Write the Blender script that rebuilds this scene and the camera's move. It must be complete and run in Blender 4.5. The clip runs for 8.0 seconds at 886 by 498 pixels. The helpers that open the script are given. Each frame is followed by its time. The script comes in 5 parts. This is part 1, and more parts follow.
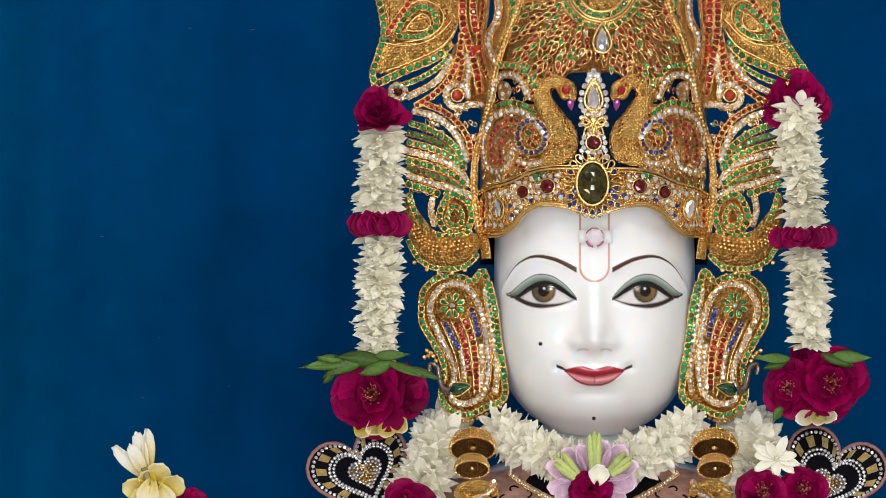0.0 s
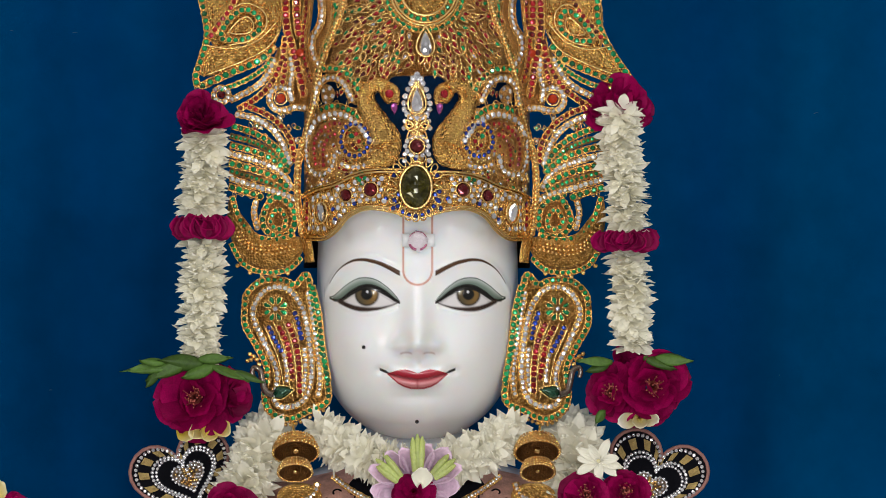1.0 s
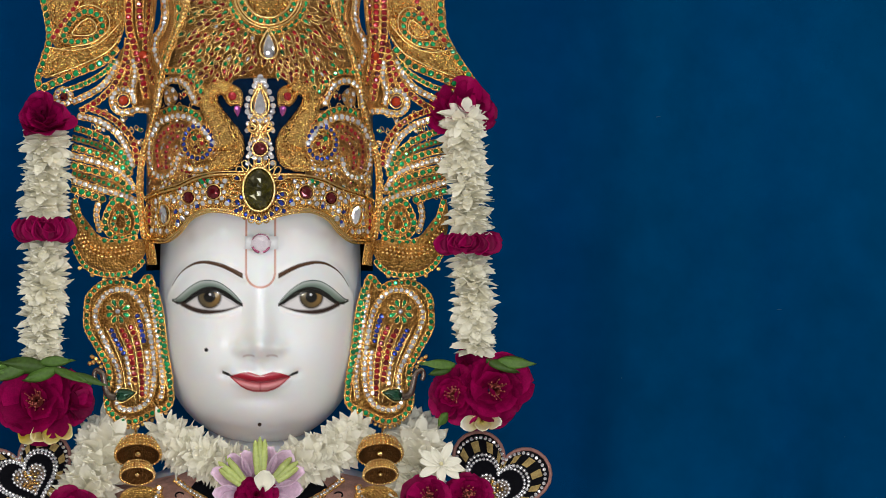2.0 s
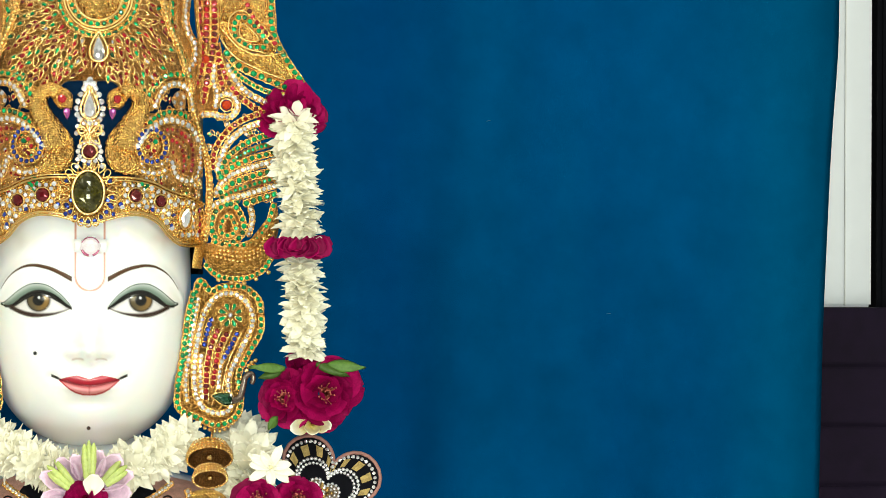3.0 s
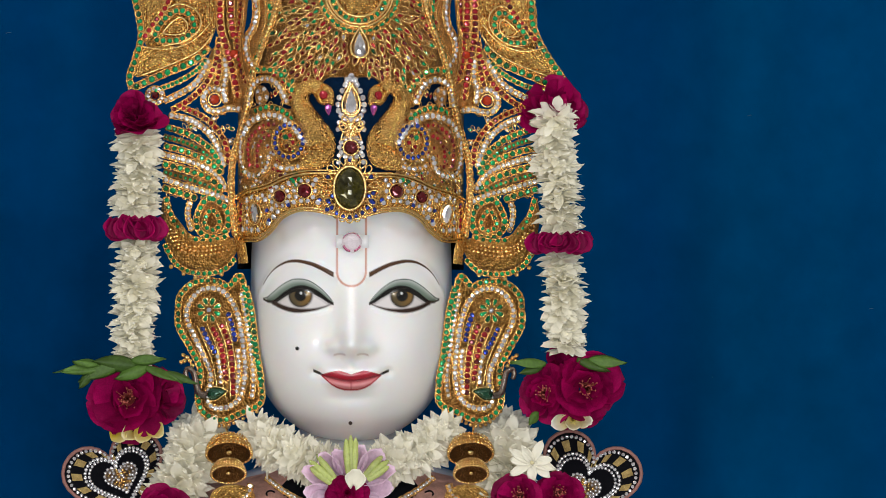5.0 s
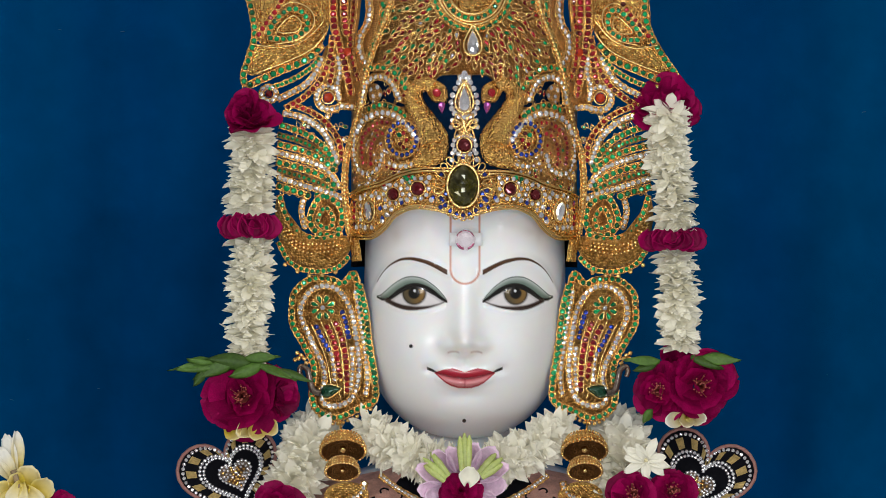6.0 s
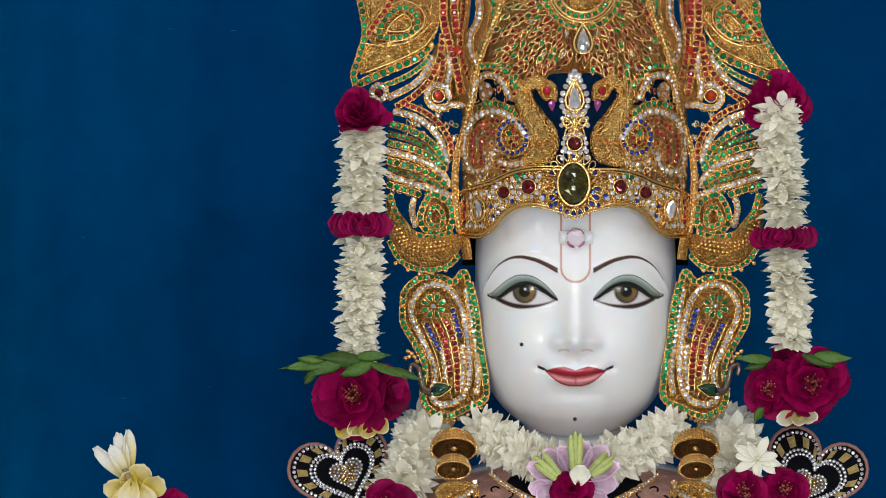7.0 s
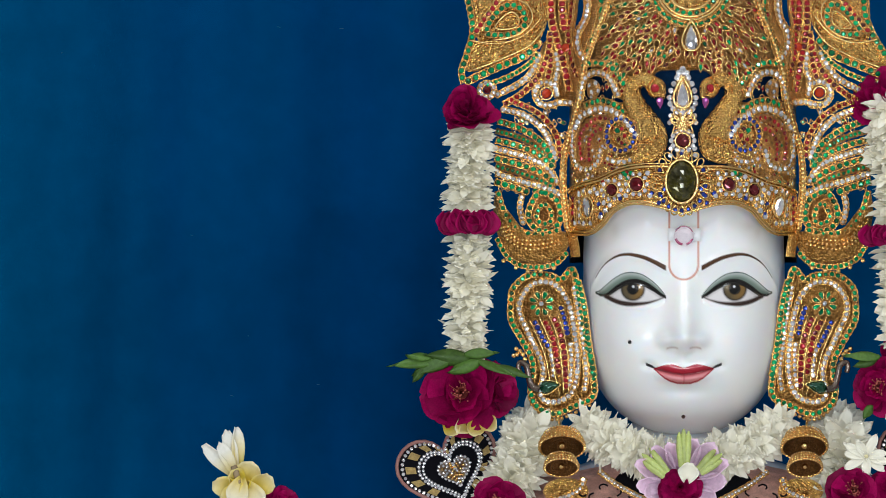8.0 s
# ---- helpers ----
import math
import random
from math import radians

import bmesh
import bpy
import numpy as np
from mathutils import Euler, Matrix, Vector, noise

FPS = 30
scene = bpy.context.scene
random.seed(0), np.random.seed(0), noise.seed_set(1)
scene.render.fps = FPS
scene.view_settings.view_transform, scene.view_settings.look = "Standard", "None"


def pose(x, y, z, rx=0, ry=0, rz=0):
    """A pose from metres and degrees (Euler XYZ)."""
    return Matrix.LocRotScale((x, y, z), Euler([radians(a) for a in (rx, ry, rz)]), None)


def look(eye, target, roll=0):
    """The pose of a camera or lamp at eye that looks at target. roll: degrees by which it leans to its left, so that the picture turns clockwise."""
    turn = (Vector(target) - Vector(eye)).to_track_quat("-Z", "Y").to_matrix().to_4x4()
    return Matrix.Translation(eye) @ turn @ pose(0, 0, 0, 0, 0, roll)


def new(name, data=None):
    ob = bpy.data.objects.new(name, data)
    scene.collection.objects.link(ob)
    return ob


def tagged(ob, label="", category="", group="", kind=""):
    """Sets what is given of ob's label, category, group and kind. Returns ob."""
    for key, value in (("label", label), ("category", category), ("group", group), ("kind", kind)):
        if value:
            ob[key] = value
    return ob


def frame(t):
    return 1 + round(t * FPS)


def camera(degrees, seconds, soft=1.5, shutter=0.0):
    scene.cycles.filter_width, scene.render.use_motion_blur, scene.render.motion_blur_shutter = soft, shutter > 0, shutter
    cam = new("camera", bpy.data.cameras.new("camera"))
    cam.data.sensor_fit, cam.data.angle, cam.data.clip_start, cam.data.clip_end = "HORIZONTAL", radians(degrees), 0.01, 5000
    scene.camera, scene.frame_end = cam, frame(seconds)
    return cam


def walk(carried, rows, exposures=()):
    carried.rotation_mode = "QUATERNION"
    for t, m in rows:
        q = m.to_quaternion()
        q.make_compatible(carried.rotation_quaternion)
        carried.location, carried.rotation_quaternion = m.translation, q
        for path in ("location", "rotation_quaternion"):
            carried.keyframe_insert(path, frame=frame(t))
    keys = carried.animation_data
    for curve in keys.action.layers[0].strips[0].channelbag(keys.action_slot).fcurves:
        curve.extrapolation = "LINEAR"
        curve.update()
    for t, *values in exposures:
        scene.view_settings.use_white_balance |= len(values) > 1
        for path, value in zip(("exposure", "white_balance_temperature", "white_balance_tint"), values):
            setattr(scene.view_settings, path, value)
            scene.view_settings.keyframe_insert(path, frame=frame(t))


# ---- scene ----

# ---- camera: a tripod pan over a shrine figure, long lens ----
LENS, FAR, EYE = 13.0, 2.752, 1.5
SCALE = FAR * math.tan(radians(LENS / 2)) / 784      # metres per unit of the front plane
cam = camera(LENS, 8.0, 0.8)
PAN = [
    (0.0, 0.279, -0.010, -0.02),
    (0.5, -1.064, 0.015, -0.03),
    (1.0, -2.325, 0.041, -0.05),
    (1.5, -3.333, 0.056, -0.08),
    (2.0, -4.638, 0.085, -0.13),
    (2.2, -5.05, 0.092, -0.14),
    (2.6, -6.17, 0.120, -0.20),
    (3.0, -7.14, 0.148, -0.25),
    (3.15, -7.24, 0.150, -0.26),
    (3.3, -7.07, 0.147, -0.27),
    (3.5, -6.684, 0.142, -0.27),
    (4.0, -5.422, 0.112, -0.25),
    (4.5, -4.326, 0.086, -0.19),
    (5.0, -3.300, 0.065, -0.17),
    (6.5, -0.842, 0.013, -0.04),
    (7.0, 0.0, 0.0, 0.0),
    (7.5, 0.816, -0.015, 0.05),
    (8.0, 1.591, -0.035, 0.05),
]
EXPOSURE = [
    (0.0, -0.26, 6250, 11), (0.5, -0.44, 6250, 11), (1.0, -0.52, 6250, 11), (2.2, -0.52, 6230, 10), (2.8, 0.06, 6500, 2),
    (3.1, 0.40, 6650, -6), (3.5, 0.37, 6650, -6), (3.7, 0.12, 6450, 4), (4.0, -0.06, 6230, 9), (4.5, -0.31, 6250, 11), (5.0, -0.44, 6250, 11),
    (6.5, -0.52, 6030, 10), (7.0, -0.52, 6000, 10), (7.5, -0.48, 5900, 9), (8.0, -0.39, 5800, 8),
]
walk(cam, [(t, pose(0, -FAR, EYE, 90 + tilt, lean, turn)) for t, turn, tilt, lean in PAN], EXPOSURE)


def P(u, v, y=0.0):
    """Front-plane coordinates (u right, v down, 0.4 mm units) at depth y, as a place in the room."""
    k = SCALE * (1 + y / FAR)
    return Vector(((u - 784) * k, y, EYE + (441 - v) * k))


# ---- light: a bright panel behind the camera; added and unseen: two low fills before the shrine, small sparkle lamps ----
world = bpy.data.worlds.new("world")
scene.world = world
world.use_nodes = True
world.node_tree.nodes["Background"].inputs[0].default_value = (0.55, 0.6, 0.7, 1)
world.node_tree.nodes["Background"].inputs[1].default_value = 0.1


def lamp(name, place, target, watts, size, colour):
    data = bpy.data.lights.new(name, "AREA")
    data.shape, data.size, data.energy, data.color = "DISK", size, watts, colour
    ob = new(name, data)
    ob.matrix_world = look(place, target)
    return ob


AIM = P(1018, 430)
# unseen fill lamps, added low to brighten chin and jaw
lamp("low_fill_light", (-0.95, -2.5, 0.95), AIM, 17, 0.7, (1.0, 0.97, 0.93))
lamp("low_fill_light", (1.1, -2.5, 0.95), AIM, 15, 0.7, (1.0, 0.97, 0.93))
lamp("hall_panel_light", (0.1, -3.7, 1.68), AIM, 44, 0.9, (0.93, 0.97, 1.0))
# unseen small lamps under the ceiling, added for sparkle in stones and gold
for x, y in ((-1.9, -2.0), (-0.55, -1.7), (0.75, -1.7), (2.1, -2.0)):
    lamp("sparkle_light", (x, y, 2.72), AIM, 6.5, 0.08, (1.0, 0.95, 0.88))


# ---- materials ----
def material(name, colour, rough=0.5, metal=0.0, vary=0.12, grain=60.0, bump=0.0, bump_scale=300.0, coat=0.0, sss=0.0,
             sheen=0.0, random=0.0, kind="noise", spec=0.5, thin=0.0):
    """A principled surface with two scales of colour variation and fine relief."""
    m = bpy.data.materials.new(name)
    m.use_nodes = True
    n, l = m.node_tree.nodes, m.node_tree.links
    b = n["Principled BSDF"]
    b.inputs["Roughness"].default_value = rough
    b.inputs["Metallic"].default_value = metal
    b.inputs["Specular IOR Level"].default_value = spec
    b.inputs["Coat Weight"].default_value = coat
    b.inputs["Coat Roughness"].default_value = 0.08
    b.inputs["Sheen Weight"].default_value = sheen
    if sss:
        b.inputs["Subsurface Weight"].default_value = sss
        b.inputs["Subsurface Radius"].default_value = (0.006, 0.004, 0.003)
        b.inputs["Subsurface Scale"].default_value = 0.6
    tc = n.new("ShaderNodeTexCoord")
    big, small = n.new("ShaderNodeTexNoise"), n.new("ShaderNodeTexNoise")
    big.inputs["Scale"].default_value, small.inputs["Scale"].default_value = grain, grain * 7
    l.new(tc.outputs["Object"], big.inputs["Vector"])
    l.new(tc.outputs["Object"], small.inputs["Vector"])
    add = n.new("ShaderNodeMath"); add.operation = "ADD"
    l.new(big.outputs["Fac"], add.inputs[0]); l.new(small.outputs["Fac"], add.inputs[1])
    value = add.outputs[0]
    ramp = n.new("ShaderNodeMapRange")
    ramp.inputs["From Min"].default_value, ramp.inputs["From Max"].default_value = 0.6, 1.4
    ramp.inputs["To Min"].default_value, ramp.inputs["To Max"].default_value = 1 - vary, 1 + vary
    l.new(value, ramp.inputs["Value"])
    value = ramp.outputs[0]
    if random:
        info = n.new("ShaderNodeObjectInfo")
        r2 = n.new("ShaderNodeMapRange")
        r2.inputs["To Min"].default_value, r2.inputs["To Max"].default_value = 1 - random, 1 + random
        l.new(info.outputs["Random"], r2.inputs["Value"])
        mul = n.new("ShaderNodeMath"); mul.operation = "MULTIPLY"
        l.new(value, mul.inputs[0]); l.new(r2.outputs[0], mul.inputs[1])
        value = mul.outputs[0]
    mix = n.new("ShaderNodeVectorMath"); mix.operation = "SCALE"
    mix.inputs[0].default_value = colour[:3]
    l.new(value, mix.inputs["Scale"])
    l.new(mix.outputs[0], b.inputs["Base Color"])
    if bump:
        tex = n.new("ShaderNodeTexVoronoi" if kind == "cells" else "ShaderNodeTexNoise")
        tex.inputs["Scale"].default_value = bump_scale
        l.new(tc.outputs["Object"], tex.inputs["Vector"])
        bn = n.new("ShaderNodeBump")
        bn.inputs["Strength"].default_value = bump
        bn.inputs["Distance"].default_value = 0.0012
        if kind == "cells":
            bn.invert = True
            tex.inputs["Randomness"].default_value = 0.8
            bn.inputs["Distance"].default_value = 0.0018
        l.new(tex.outputs[0], bn.inputs["Height"])
        l.new(bn.outputs[0], b.inputs["Normal"])
    if thin:
        tr, ms = n.new("ShaderNodeBsdfTranslucent"), n.new("ShaderNodeMixShader")
        ms.inputs[0].default_value = thin
        l.new(mix.outputs[0], tr.inputs["Color"])
        l.new(b.outputs[0], ms.inputs[1]); l.new(tr.outputs[0], ms.inputs[2])
        l.new(ms.outputs[0], n["Material Output"].inputs["Surface"])
    return m


GOLD = material("gold", (0.90, 0.60, 0.23), 0.19, 1.0, 0.2, 90, 0.3, 1000, random=0.12)
GOLD_GRAIN = material("granulated_gold", (0.92, 0.55, 0.16), 0.27, 1.0, 0.3, 70, 1.0, 620, kind="cells")
GOLD_DARK = material("old_gold", (0.58, 0.29, 0.085), 0.33, 1.0, 0.45, 120, 1.0, 700, kind="cells")
WIRE = material("gold_wire", (0.86, 0.52, 0.17), 0.24, 1.0, 0.3, 140, 0.7, 1100, random=0.12)
BRONZE = material("dull_gold", (0.50, 0.27, 0.075), 0.33, 1.0, 0.35, 70, 1.0, 540, kind="cells")
# old gold darkened further, as the shade inside the bells
BELL_DARK = material("shaded_old_gold", (0.17, 0.075, 0.02), 0.5, 0.9, 0.4, 120, 0.8, 700, kind="cells")
# near-black blue of the added sheets that stand in for shade in the crown's gaps
NAVY = material("gap_shade", (0.002, 0.018, 0.055), 0.9, 0.0, 0.3, 100, 0.3, 900, spec=0.1)
SILVER = material("silver_bead", (0.90, 0.90, 0.93), 0.14, 0.75, 0.1, 200, random=0.15)
DIAMOND = material("clear_stone", (0.95, 0.94, 0.99), 0.05, 0.78, 0.3, 1.5, random=0.35, coat=1.0)
EMERALD = material("green_stone", (0.010, 0.30, 0.095), 0.05, 0.5, 0.6, 1.5, random=0.65, coat=1.0)
RUBY = material("red_stone", (0.34, 0.012, 0.02), 0.05, 0.5, 0.6, 1.5, random=0.65, coat=1.0)
DEEP_RUBY = material("deep_red_stone", (0.13, 0.002, 0.008), 0.05, 0.6, 0.5, 1.5, random=0.2, coat=0.7)
ORANGE = material("orange_stone", (0.50, 0.035, 0.004), 0.10, 0.3, 0.4, 300, coat=1.0)
SAPPHIRE = material("blue_stone", (0.025, 0.06, 0.42), 0.08, 0.7, 0.4, 1.5, random=0.4, coat=0.7)
AMETHYST = material("violet_stone", (0.42, 0.09, 0.36), 0.08, 0.6, 0.3, 1.5, coat=0.7)
OLIVE = material("olive_stone", (0.050, 0.044, 0.006), 0.05, 0.45, 0.9, 60, spec=0.5, coat=0.5)
ENAMEL = material("green_enamel", (0.01, 0.07, 0.035), 0.08, 0.4, 0.3, 200, coat=1.0)
BLACK = material("black_velvet", (0.004, 0.004, 0.006), 0.95, 0.0, 0.3, 200, 0.3, 1500, spec=0.1)
PETAL = material("jasmine_petal", (0.99, 0.955, 0.81), 0.45, 0.0, 0.015, 2, random=0.01, spec=0.2, thin=0.22)
ROSE = material("rose_petal", (0.29, 0.0008, 0.070), 0.55, 0.0, 0.35, 3, 0.15, 14, random=0.4, spec=0.12, thin=0.22)
PINK = material("pink_petal", (0.88, 0.66, 0.80), 0.5, 0.0, 0.18, 60, 0.1, 300, random=0.12, spec=0.2, thin=0.25)
CREAM = material("cream_petal", (0.88, 0.80, 0.48), 0.45, 0.0, 0.14, 50, random=0.1, spec=0.25, thin=0.25)
BUD = material("green_bud", (0.42, 0.48, 0.14), 0.45, 0.0, 0.2, 70, 0.2, 300, sss=0.1, random=0.15)
LEAF = material("leaf", (0.075, 0.15, 0.024), 0.5, 0.0, 0.35, 60, 0.35, 220, random=0.35, spec=0.3, thin=0.12)
STAMEN = material("stamen", (0.42, 0.10, 0.07), 0.5, 0.0, 0.6, 400)
STEM = material("stem", (0.30, 0.22, 0.12), 0.6, 0.0, 0.25, 80, 0.3, 300)
BORDER = material("pink_piping", (0.30, 0.135, 0.11), 0.5, 0.0, 0.25, 120, 0.6, 900)
DRESS = material("pink_brocade", (0.60, 0.33, 0.26), 0.6, 0.0, 0.35, 160, 0.6, 1200)
WALL = material("white_paint", (0.78, 0.79, 0.82), 0.55, 0.0, 0.03, 4, 0.1, 120)
PURPLE = material("dark_purple_panel", (0.008, 0.0035, 0.013), 0.7, 0.0, 0.3, 12, 0.2, 200, spec=0.1)
STRIPE = material("gold_thread", (0.48, 0.34, 0.12), 0.5, 0.4, 0.35, 300, 1.0, 1500)
# unseen room surfaces, kept pale so that they bounce fill light
PLASTER = material("pale_plaster", (0.62, 0.60, 0.56), 0.7, 0.0, 0.06, 3, 0.1, 80)
FLOOR = material("stone_floor", (0.52, 0.50, 0.47), 0.4, 0.0, 0.15, 5, 0.1, 60)
PLINTH = material("marble_plinth", (0.7, 0.69, 0.67), 0.3, 0.0, 0.1, 6)


def cloth_material():
    """Deep blue cloth; the nap's teal sheen is put into the colour as soft upright bands."""
    m = material("blue_cloth", (0.0002, 0.041, 0.121), 0.9, 0.0, 0.16, 5, 0.3, 1300, spec=0.0)
    n, l = m.node_tree.nodes, m.node_tree.links
    tc, mp, no, ra, mx = (n.new(k) for k in ("ShaderNodeTexCoord", "ShaderNodeMapping", "ShaderNodeTexNoise", "ShaderNodeMapRange", "ShaderNodeMix"))
    mp.inputs["Scale"].default_value = (5.0, 1.0, 0.5)
    no.inputs["Scale"].default_value = 1.6
    no.inputs["Detail"].default_value = 4.0
    l.new(tc.outputs["Object"], mp.inputs["Vector"]); l.new(mp.outputs[0], no.inputs["Vector"])
    ra.inputs["From Min"].default_value, ra.inputs["From Max"].default_value = 0.38, 0.66
    l.new(no.outputs["Fac"], ra.inputs["Value"])
    mx.data_type = "RGBA"
    mx.inputs[6].default_value, mx.inputs[7].default_value = (0.0003, 0.039, 0.136, 1), (0.0005, 0.049, 0.142, 1)
    l.new(ra.outputs[0], mx.inputs[0])
    # the colour blends to a lighter teal towards both hems
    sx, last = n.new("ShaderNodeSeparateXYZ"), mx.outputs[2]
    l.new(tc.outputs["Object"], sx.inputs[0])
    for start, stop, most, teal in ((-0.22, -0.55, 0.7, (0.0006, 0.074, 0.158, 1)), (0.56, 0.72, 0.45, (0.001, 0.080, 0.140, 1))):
        hem_ramp, blend = n.new("ShaderNodeMapRange"), n.new("ShaderNodeMix")
        hem_ramp.interpolation_type = "SMOOTHSTEP"
        hem_ramp.inputs["From Min"].default_value, hem_ramp.inputs["From Max"].default_value = start, stop
        hem_ramp.inputs["To Max"].default_value = most
        l.new(sx.outputs[0], hem_ramp.inputs["Value"])
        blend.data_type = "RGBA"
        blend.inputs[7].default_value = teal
        l.new(hem_ramp.outputs[0], blend.inputs[0]); l.new(last, blend.inputs[6])
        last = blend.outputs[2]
    for node in n:
        if node.type == "VECT_MATH":
            l.new(last, node.inputs[0])
    return m


CLOTH = cloth_material()


def plumeria_material(name, start, stop):
    """Waxy petal, deep yellow at its foot and creamy white towards the rim."""
    m = material(name, (1, 1, 1), 0.4, 0.0, 0.06, 60, spec=0.3, thin=0.25)
    n, l = m.node_tree.nodes, m.node_tree.links
    tc, sx, ra, mx = (n.new(k) for k in ("ShaderNodeTexCoord", "ShaderNodeSeparateXYZ", "ShaderNodeMapRange", "ShaderNodeMix"))
    l.new(tc.outputs["Object"], sx.inputs[0]); l.new(sx.outputs[0], ra.inputs["Value"])
    ra.inputs["From Min"].default_value, ra.inputs["From Max"].default_value = start, stop
    mx.data_type = "RGBA"
    mx.inputs[6].default_value, mx.inputs[7].default_value = (0.84, 0.66, 0.07, 1), (0.93, 0.90, 0.80, 1)
    l.new(ra.outputs[0], mx.inputs[0])
    for node in n:
        if node.type == "VECT_MATH":
            l.new(mx.outputs[2], node.inputs[0])
    return m


PLUMERIA = plumeria_material("plumeria_petal", 0.007, 0.032)
PLUMERIA_PALE = plumeria_material("pale_plumeria_petal", -0.002, 0.020)


def painted_marble():
    """Polished white marble with painted features, whose colours sit in the mesh's paint layer."""
    m = bpy.data.materials.new("painted_marble")
    m.use_nodes = True
    n, l = m.node_tree.nodes, m.node_tree.links
    b = n["Principled BSDF"]
    at = n.new("ShaderNodeAttribute"); at.attribute_name = "paint"
    tc, no = n.new("ShaderNodeTexCoord"), n.new("ShaderNodeTexNoise")
    no.inputs["Scale"].default_value = 18
    no.inputs["Detail"].default_value = 6
    l.new(tc.outputs["Object"], no.inputs["Vector"])
    mr = n.new("ShaderNodeMapRange")
    mr.inputs["From Min"].default_value, mr.inputs["From Max"].default_value = 0.3, 0.7
    mr.inputs["To Min"].default_value, mr.inputs["To Max"].default_value = 0.97, 1.02
    l.new(no.outputs["Fac"], mr.inputs["Value"])
    sc = n.new("ShaderNodeVectorMath"); sc.operation = "SCALE"
    l.new(at.outputs["Color"], sc.inputs[0]); l.new(mr.outputs[0], sc.inputs["Scale"])
    l.new(sc.outputs[0], b.inputs["Base Color"])
    b.inputs["Roughness"].default_value = 0.22
    b.inputs["Coat Weight"].default_value = 0.45
    b.inputs["Coat Roughness"].default_value = 0.07
    # bare stone lets light in, paint does not
    sep, bare = n.new("ShaderNodeSeparateColor"), n.new("ShaderNodeMapRange")
    bare.inputs["From Min"].default_value, bare.inputs["From Max"].default_value = 0.7, 0.88
    bare.inputs["To Max"].default_value = 0.85
    l.new(at.outputs["Color"], sep.inputs[0]); l.new(sep.outputs[1], bare.inputs["Value"])
    l.new(bare.outputs[0], b.inputs["Subsurface Weight"])
    b.inputs["Subsurface Radius"].default_value = (0.011, 0.009, 0.0075)
    b.inputs["Subsurface Scale"].default_value = 1.0
    return m


MARBLE = painted_marble()


# ---- building helpers ----
def mesh(name, verts, faces, smooth=True):
    me = bpy.data.meshes.new(name)
    me.from_pydata([tuple(v) for v in verts], [], faces)
    me.update()
    if smooth:
        me.polygons.foreach_set("use_smooth", [True] * len(me.polygons))
    return me


def put(name, me, mat=None, parent=None, label="", place=None):
    """Links a mesh as one object, under a thing or part where one is given."""
    if mat and not me.materials:
        me.materials.append(mat)
    ob = new(name, me)
    if place is not None:
        ob.matrix_world = place
    if parent:
        ob.parent = parent
    if label:
        ob["label"] = label
    return ob


def thing(name, label, category, group="", place=(0, 0, 0)):
    ob = new(name)
    ob.empty_display_size = 0.02
    ob.location = place
    return tagged(ob, label, category, group)


def box(x0, x1, y0, y1, z0, z1, bevel=0.0):
    bm = bmesh.new()
    bmesh.ops.create_cube(bm, size=1)
    for v in bm.verts:
        v.co = Vector(((x0 + x1) / 2 + v.co.x * (x1 - x0), (y0 + y1) / 2 + v.co.y * (y1 - y0), (z0 + z1) / 2 + v.co.z * (z1 - z0)))
    if bevel:
        bmesh.ops.bevel(bm, geom=bm.edges[:], offset=bevel, segments=2, affect="EDGES")
    me = bpy.data.meshes.new("box")
    bm.to_mesh(me)
    bm.free()
    return me


def smooth_line(points, step=0.2, closed=False):
    """Catmull-Rom through the points."""
    pts = [Vector(p) for p in points]
    n = len(pts)
    out = []
    for i in range(n if closed else n - 1):
        if closed:
            a, b, c, d = pts[i - 1], pts[i], pts[(i + 1) % n], pts[(i + 2) % n]
        else:
            a, b, c, d = pts[max(i - 1, 0)], pts[i], pts[i + 1], pts[min(i + 2, n - 1)]
        k = max(1, round(1 / step))
        for j in range(k):
            t = j / k
            out.append(0.5 * ((2 * b) + (c - a) * t + (2 * a - 5 * b + 4 * c - d) * t * t + (3 * b - a - 3 * c + d) * t ** 3))
    if not closed:
        out.append(pts[-1])
    return out


def resample(line, spacing):
    """Evenly spaced points with directions along a line."""
    out, carry = [], spacing / 2
    for a, b in zip(line, line[1:]):
        d = (b - a).length
        while carry <= d and d > 0:
            out.append((a.lerp(b, carry / d), (b - a).normalized()))
            carry += spacing
        carry -= d
    return out


def tube(line, radius, sides=6, closed=False, taper=None):
    """A round wire along a line; returns vertices and faces."""
    verts, faces = [], []
    n = len(line)
    for i, p in enumerate(line):
        a = line[(i - 1) % n] if closed else line[max(i - 1, 0)]
        b = line[(i + 1) % n] if closed else line[min(i + 1, n - 1)]
        d = (b - a).normalized()
        s = d.cross(Vector((0, 1, 0)))
        s = s.normalized() if s.length > 1e-6 else Vector((1, 0, 0))
        q = d.cross(s)
        r = radius * (taper(i / (n - 1)) if taper else 1)
        for k in range(sides):
            an = 2 * math.pi * k / sides
            verts.append(p + (s * math.cos(an) + q * math.sin(an)) * r)
    for i in range(n if closed else n - 1):
        j = (i + 1) % n
        for k in range(sides):
            m = (k + 1) % sides
            faces.append((i * sides + k, j * sides + k, j * sides + m, i * sides + m))
    if not closed:
        faces.append(tuple(range(sides - 1, -1, -1)))
        faces.append(tuple((n - 1) * sides + k for k in range(sides)))
    return verts, faces


def join(pieces):
    verts, faces = [], []
    for v, f in pieces:
        k = len(verts)
        verts += v
        faces += [tuple(i + k for i in q) for q in f]
    return verts, faces


